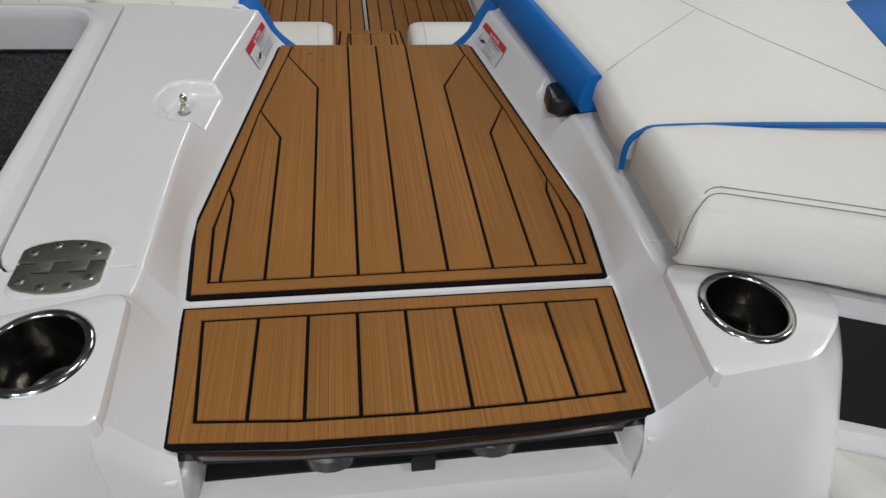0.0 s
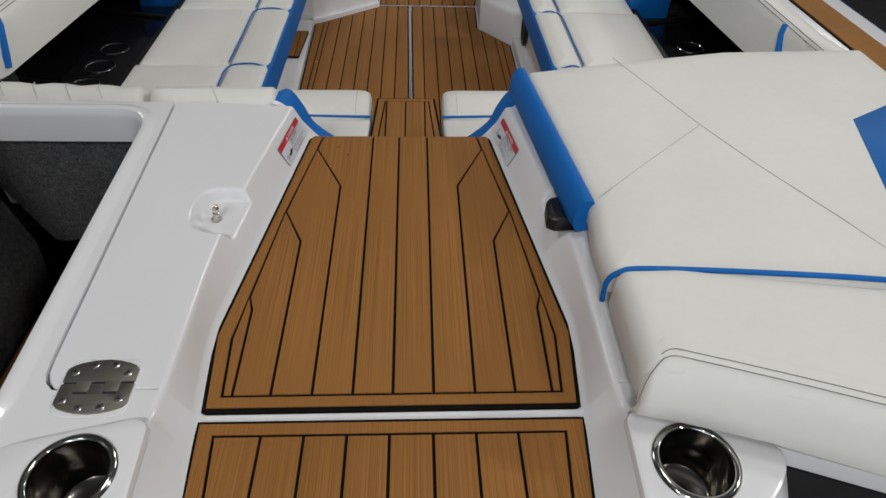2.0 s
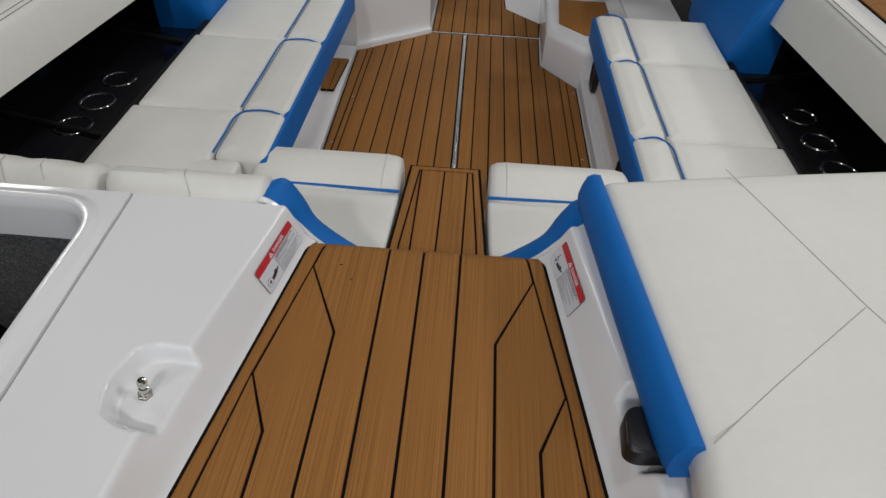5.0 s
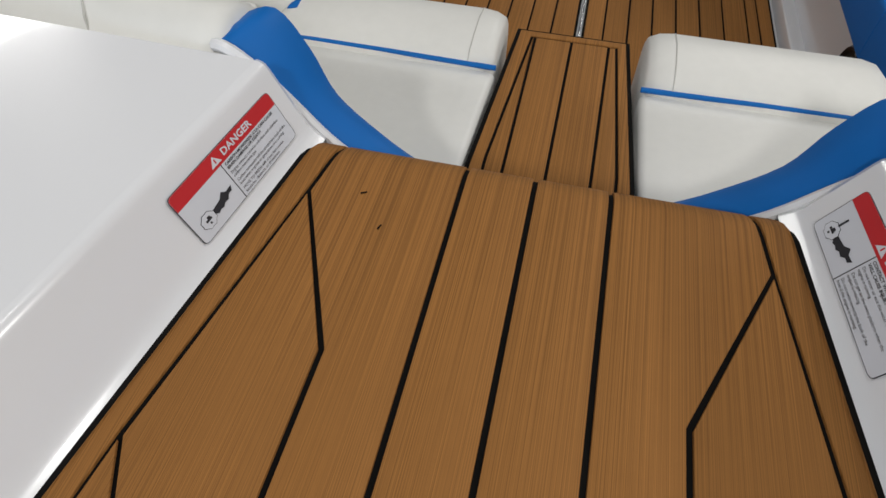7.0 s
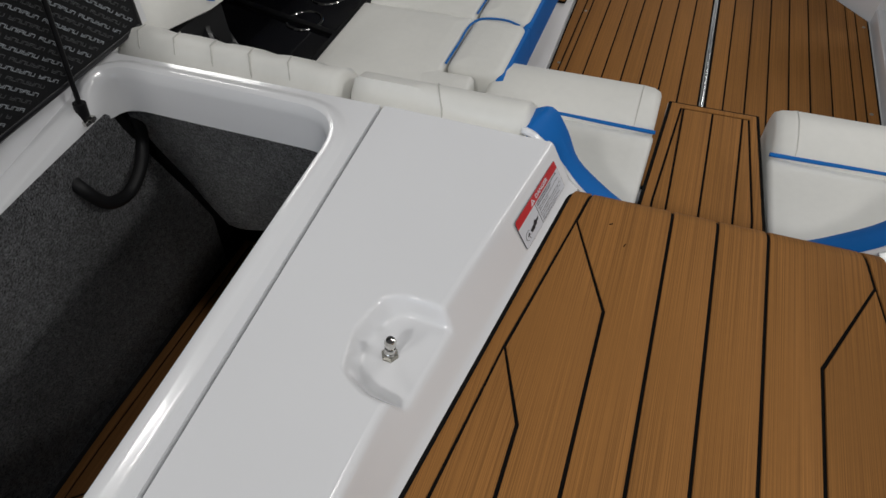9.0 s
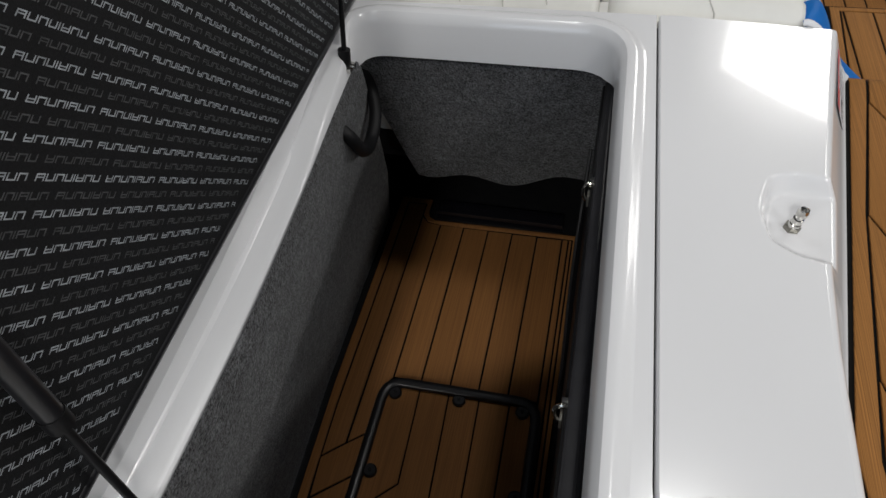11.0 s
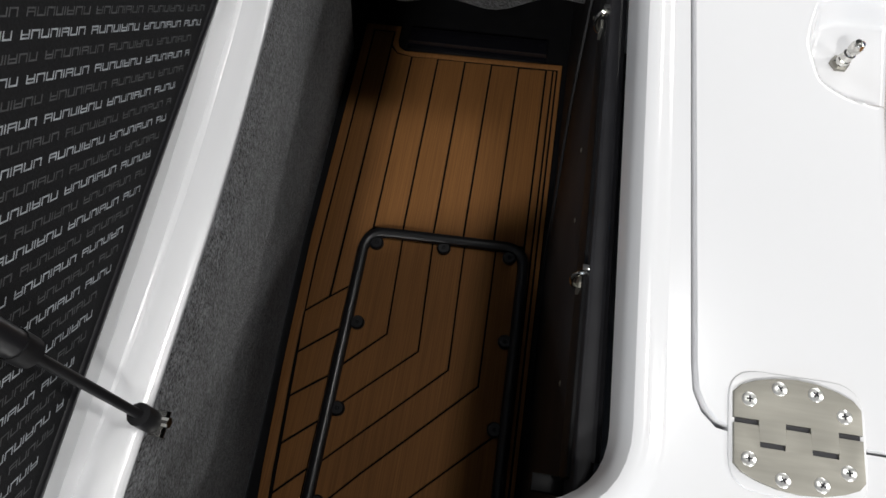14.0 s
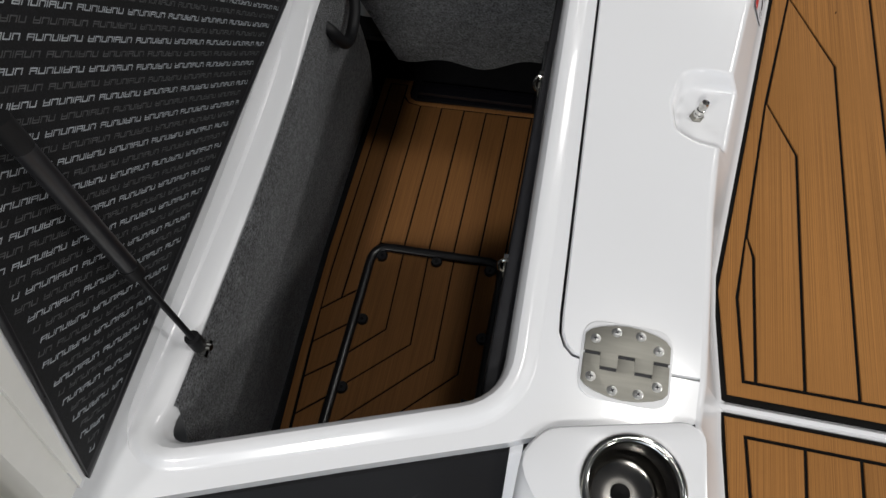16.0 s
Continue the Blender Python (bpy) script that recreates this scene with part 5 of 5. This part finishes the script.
    part("shelf", slab(mirrored([(xo + 0.005, 0.93), (1.42, 0.93), (1.42, 3.2), (xo + 0.02, 3.2)], s), -0.30, -0.235, 0.01), GLOSSBLACK, pk)
    part("front_edge", slab(mirrored([(xo + 0.006, 0.93), (xo + 0.034, 0.93), (xo + 0.046, 3.2), (xo + 0.018, 3.2)], s), -0.30, -0.196, 0.008), BLACK, pk, "matt black edge")
    part("back_panel", slab(mirrored([(1.40, 0.93), (1.42, 0.93), (1.42, 3.2), (1.40, 3.2)], s), -0.30, 0.05), GLOSSBLACK, pk)
    for y in (1.10, 1.40, 2.05, 2.6):
        bm = slab(mirrored([(xo + 0.05, y), (1.40, y + 0.10), (1.40, y + 0.12), (xo + 0.05, y + 0.02)], s), -0.24, -0.222, 0.005)
        part("rib", bm, BLACK, pk)
    for y in ((1.46, 1.61, 1.763) if port else (1.50, 1.66, 1.82)):
        cp = thing("side_cup_holder", "steel-rimmed cup holder in the black side pocket", "cup holder", (s * 1.112, y, -0.235), "side cup holders")
        at = Matrix.Translation((s * (1.112 if port else 1.16), y, -0.235))
        part("rim", lathe([(0.046, 0.001), (0.048, 0.004), (0.053, 0.004), (0.055, 0.001)], at, 30), CHROME, cp, "bright steel rim")
        part("bowl", lathe([(0.046, 0.002), (0.044, 0.0018), (0.0001, 0.0015)], at, 24), GLOSSBLACK, cp)
    sp = thing("pocket_speaker", "round black speaker with spoked grille in the side pocket", "speaker", (s * 1.12, 1.15, -0.235), "pocket speakers")
    at = Matrix.Translation((s * 1.13, 1.13, -0.135)) @ Matrix.Rotation(radians(-35 * s), 4, "Z") @ Matrix.Rotation(radians(-70 * s), 4, "Y")
    part("ring", lathe([(0.092, -0.03), (0.092, 0.008), (0.082, 0.014), (0.076, 0.004)], at, 30), RUBBER, sp)
    part("cone", lathe([(0.076, 0.002), (0.03, -0.006), (0.0001, -0.002)], at, 24), GLOSSBLACK, sp)
    for k in range(5):
        for d in (-0.14, 0.14):
            a = k * 2 * math.pi / 5 + d
            bm = tube([(0.018 * math.cos(a - d), 0.018 * math.sin(a - d), 0.006), (0.078 * math.cos(a), 0.078 * math.sin(a), 0.007)], 0.005, 6)
            bm.transform(at)
            part("spoke", bm, BLACK, sp)
    # coaming: upholstered side wall and gunwale
    co = thing("coaming", "white vinyl coaming pad with a blue stripe along the side", "coaming", (s * 1.15, 1.9, 0.0))
    bm = bmesh.new()
    sec = [(1.125, -0.010), (1.100, 0.005), (1.104, 0.03), (1.130, 0.088), (1.142, 0.108), (1.165, 0.119), (1.20, 0.118), (1.225, 0.10), (1.24, -0.01)]
    loops = []
    for y in [0.90, 0.92, 0.98, 1.1, 1.3, 1.6, 2.0, 2.5, 3.0, 3.4]:
        k = 0.06 * max(0, 1.10 - y) / 0.2
        dip = -0.02 * max(0, 1.02 - y) / 0.12
        loops.append([(s * (x + k - 0.012 * (y - 1.2)), y, z + (dip if z > 0.08 else 0) - (0.018 + 0.035 * (y - 1.1) if z < 0.06 else 0)) for x, z in sec])
    loft(bm, loops, cap0=True, cap1=True)
    part("pad", bm, VINYL, co, "white vinyl pad", 0.9)
    part("stripe", tube([(s * 1.099, 1.10, 0.006), (s * 1.103, 1.12, 0.032), (s * 1.129, 1.19, 0.090), (s * 1.141, 1.205, 0.109)], 0.011, 8, flat=0.4), BLUE, co, "blue vinyl stripe")
    for d in (0.0, 0.012):
        part("stitching", tube([(s * (1.143 + d - 0.012 * (y - 1.2)), y, 0.1095 + d * 0.45) for y in (1.0, 1.5, 2.2, 3.2)], 0.0011, 5), THREAD, co)
    gw = thing("gunwale", "white gelcoat gunwale with a teak-look inlay", "gunwale", (s * 1.35, 1.5, 0.2))
    part("cap", slab(mirrored([(1.205, 0.78), (1.45, 0.78), (1.43, 3.6), (1.19, 3.6)], s), -0.05, 0.098, 0.015), GEL, gw, "white gelcoat")
    part("inlay_base", slab(mirrored([(1.265, 0.80), (1.375, 0.80), (1.355, 3.5), (1.245, 3.5)], s), 0.09, 0.1015), GROOVE, gw)
    for k in range(22):
        y = 0.77 + 0.122 * k
        w = -0.0073 * (y - 0.75)
        q = [(1.270 + w, y + 0.05), (1.370 + w, y + 0.10), (1.370 + w, y + 0.222), (1.270 + w, y + 0.172)]
        part("inlay_strip", slab(mirrored(q, s), 0.1005, 0.1045, 0.001, 1), TEAK, gw, "", 0.5)
    hull = slab(mirrored([(1.42, -0.30), (1.60, -0.30), (1.58, 4.4), (1.40, 4.4)], s), -1.2, 0.03, 0.03)
    tagged(part("hull_side", hull, GEL), "white and blue hull side", "boat hull", kind="structure")
    tagged(part("hull_stripe", slab(mirrored([(1.455, 0.5), (1.56, 0.5), (1.55, 3.6), (1.445, 3.6)], s), 0.02, 0.036), BLUE), "blue hull graphic", "boat hull", kind="structure")


def build_helm():
    """White mouldings at the forward end of the cabin."""
    P = thing("port_console", "white gelcoat console at the forward port corner", "console", (-0.6, 3.2, -0.53))
    part("body", slab([(-0.50, 2.79), (-0.17, 3.04), (-0.17, 4.3), (-1.3, 4.3), (-1.3, 2.85), (-0.70, 2.79)], -0.54, 0.16, 0.02), GEL, P)
    part("kick_edge", slab([(-0.505, 2.755), (-0.475, 2.765), (-0.160, 3.012), (-0.170, 3.06), (-0.51, 2.82)], -0.54, -0.505, 0.008), GEL, P)
    part("toe_ledge", slab([(-0.605, 1.42), (-0.474, 1.42), (-0.502, 2.77), (-0.605, 2.77)], -0.54, -0.516, 0.005), GEL, P, "raised gelcoat edge")
    F = thing("step_inset", "small teak-look foot pad in the lounge base", "foot pad", (-0.56, 2.45, -0.52))
    part("under_layer", slab([(-0.520, 2.30), (-0.508, 2.60), (-0.625, 2.60), (-0.575, 2.30)], -0.54, -0.508), GROOVE, F)
    part("strip", slab(inset(ccw([(-0.520, 2.30), (-0.508, 2.60), (-0.545, 2.60), (-0.54, 2.30)]), 0.002), -0.509, -0.504), TEAK, F)
    part("strip", slab(inset(ccw([(-0.540, 2.30), (-0.545, 2.60), (-0.625, 2.60), (-0.575, 2.30)]), 0.002), -0.509, -0.504), TEAK, F)
    S = thing("starboard_console", "white gelcoat foot moulding under the helm seat", "console", (0.7, 2.7, -0.53))
    part("foot", slab([(0.398, 3.05), (0.388, 2.728), (0.542, 2.520), (0.80, 2.50), (0.80, 3.4), (0.41, 3.4)], -0.54, -0.36, 0.03), GEL, S)
    part("ledge", slab([(0.538, 1.42), (0.575, 1.42), (0.580, 2.53), (0.542, 2.52)], -0.54, -0.49, 0.006), GEL, S, "raised gelcoat edge")
    part("foot_pad", slab([(0.45, 2.80), (0.56, 2.68), (0.70, 2.70), (0.70, 3.1), (0.47, 3.1)], -0.365, -0.352, 0.003), TEAK, S, "teak-look foot pad")
    H = thing("helm_seat", "dark helm seat on a black pedestal", "helm seat", (0.75, 3.3, -0.53))
    part("pedestal", lathe([(0.16, -0.53), (0.15, -0.50), (0.05, -0.47), (0.045, -0.20), (0.12, -0.17)], Matrix.Translation((0.72, 3.35, 0)), 24, True), BLACK, H)
    part("seat", cushion([(0.45, 3.05), (1.0, 3.05), (1.0, 3.6), (0.45, 3.6)], -0.18, -0.04, 0.04), DARKVINYL, H, "dark vinyl seat")
    part("backrest", cushion([(0.45, 3.02), (1.0, 3.02), (1.0, 3.14), (0.45, 3.14)], -0.05, 0.45, 0.04), DARKVINYL, H, "dark vinyl backrest")
    W = part("forward_bulkhead", box(-1.4, 1.4, 4.3, 4.4, -0.54, 0.5), GEL)
    tagged(W, "white gelcoat bulkhead closing the cabin forward", "bulkhead", kind="structure")


build_bench(-1)
build_bench(1)
build_walkway()
build_floor()
build_lounge(-1)
build_lounge(1)
build_helm()
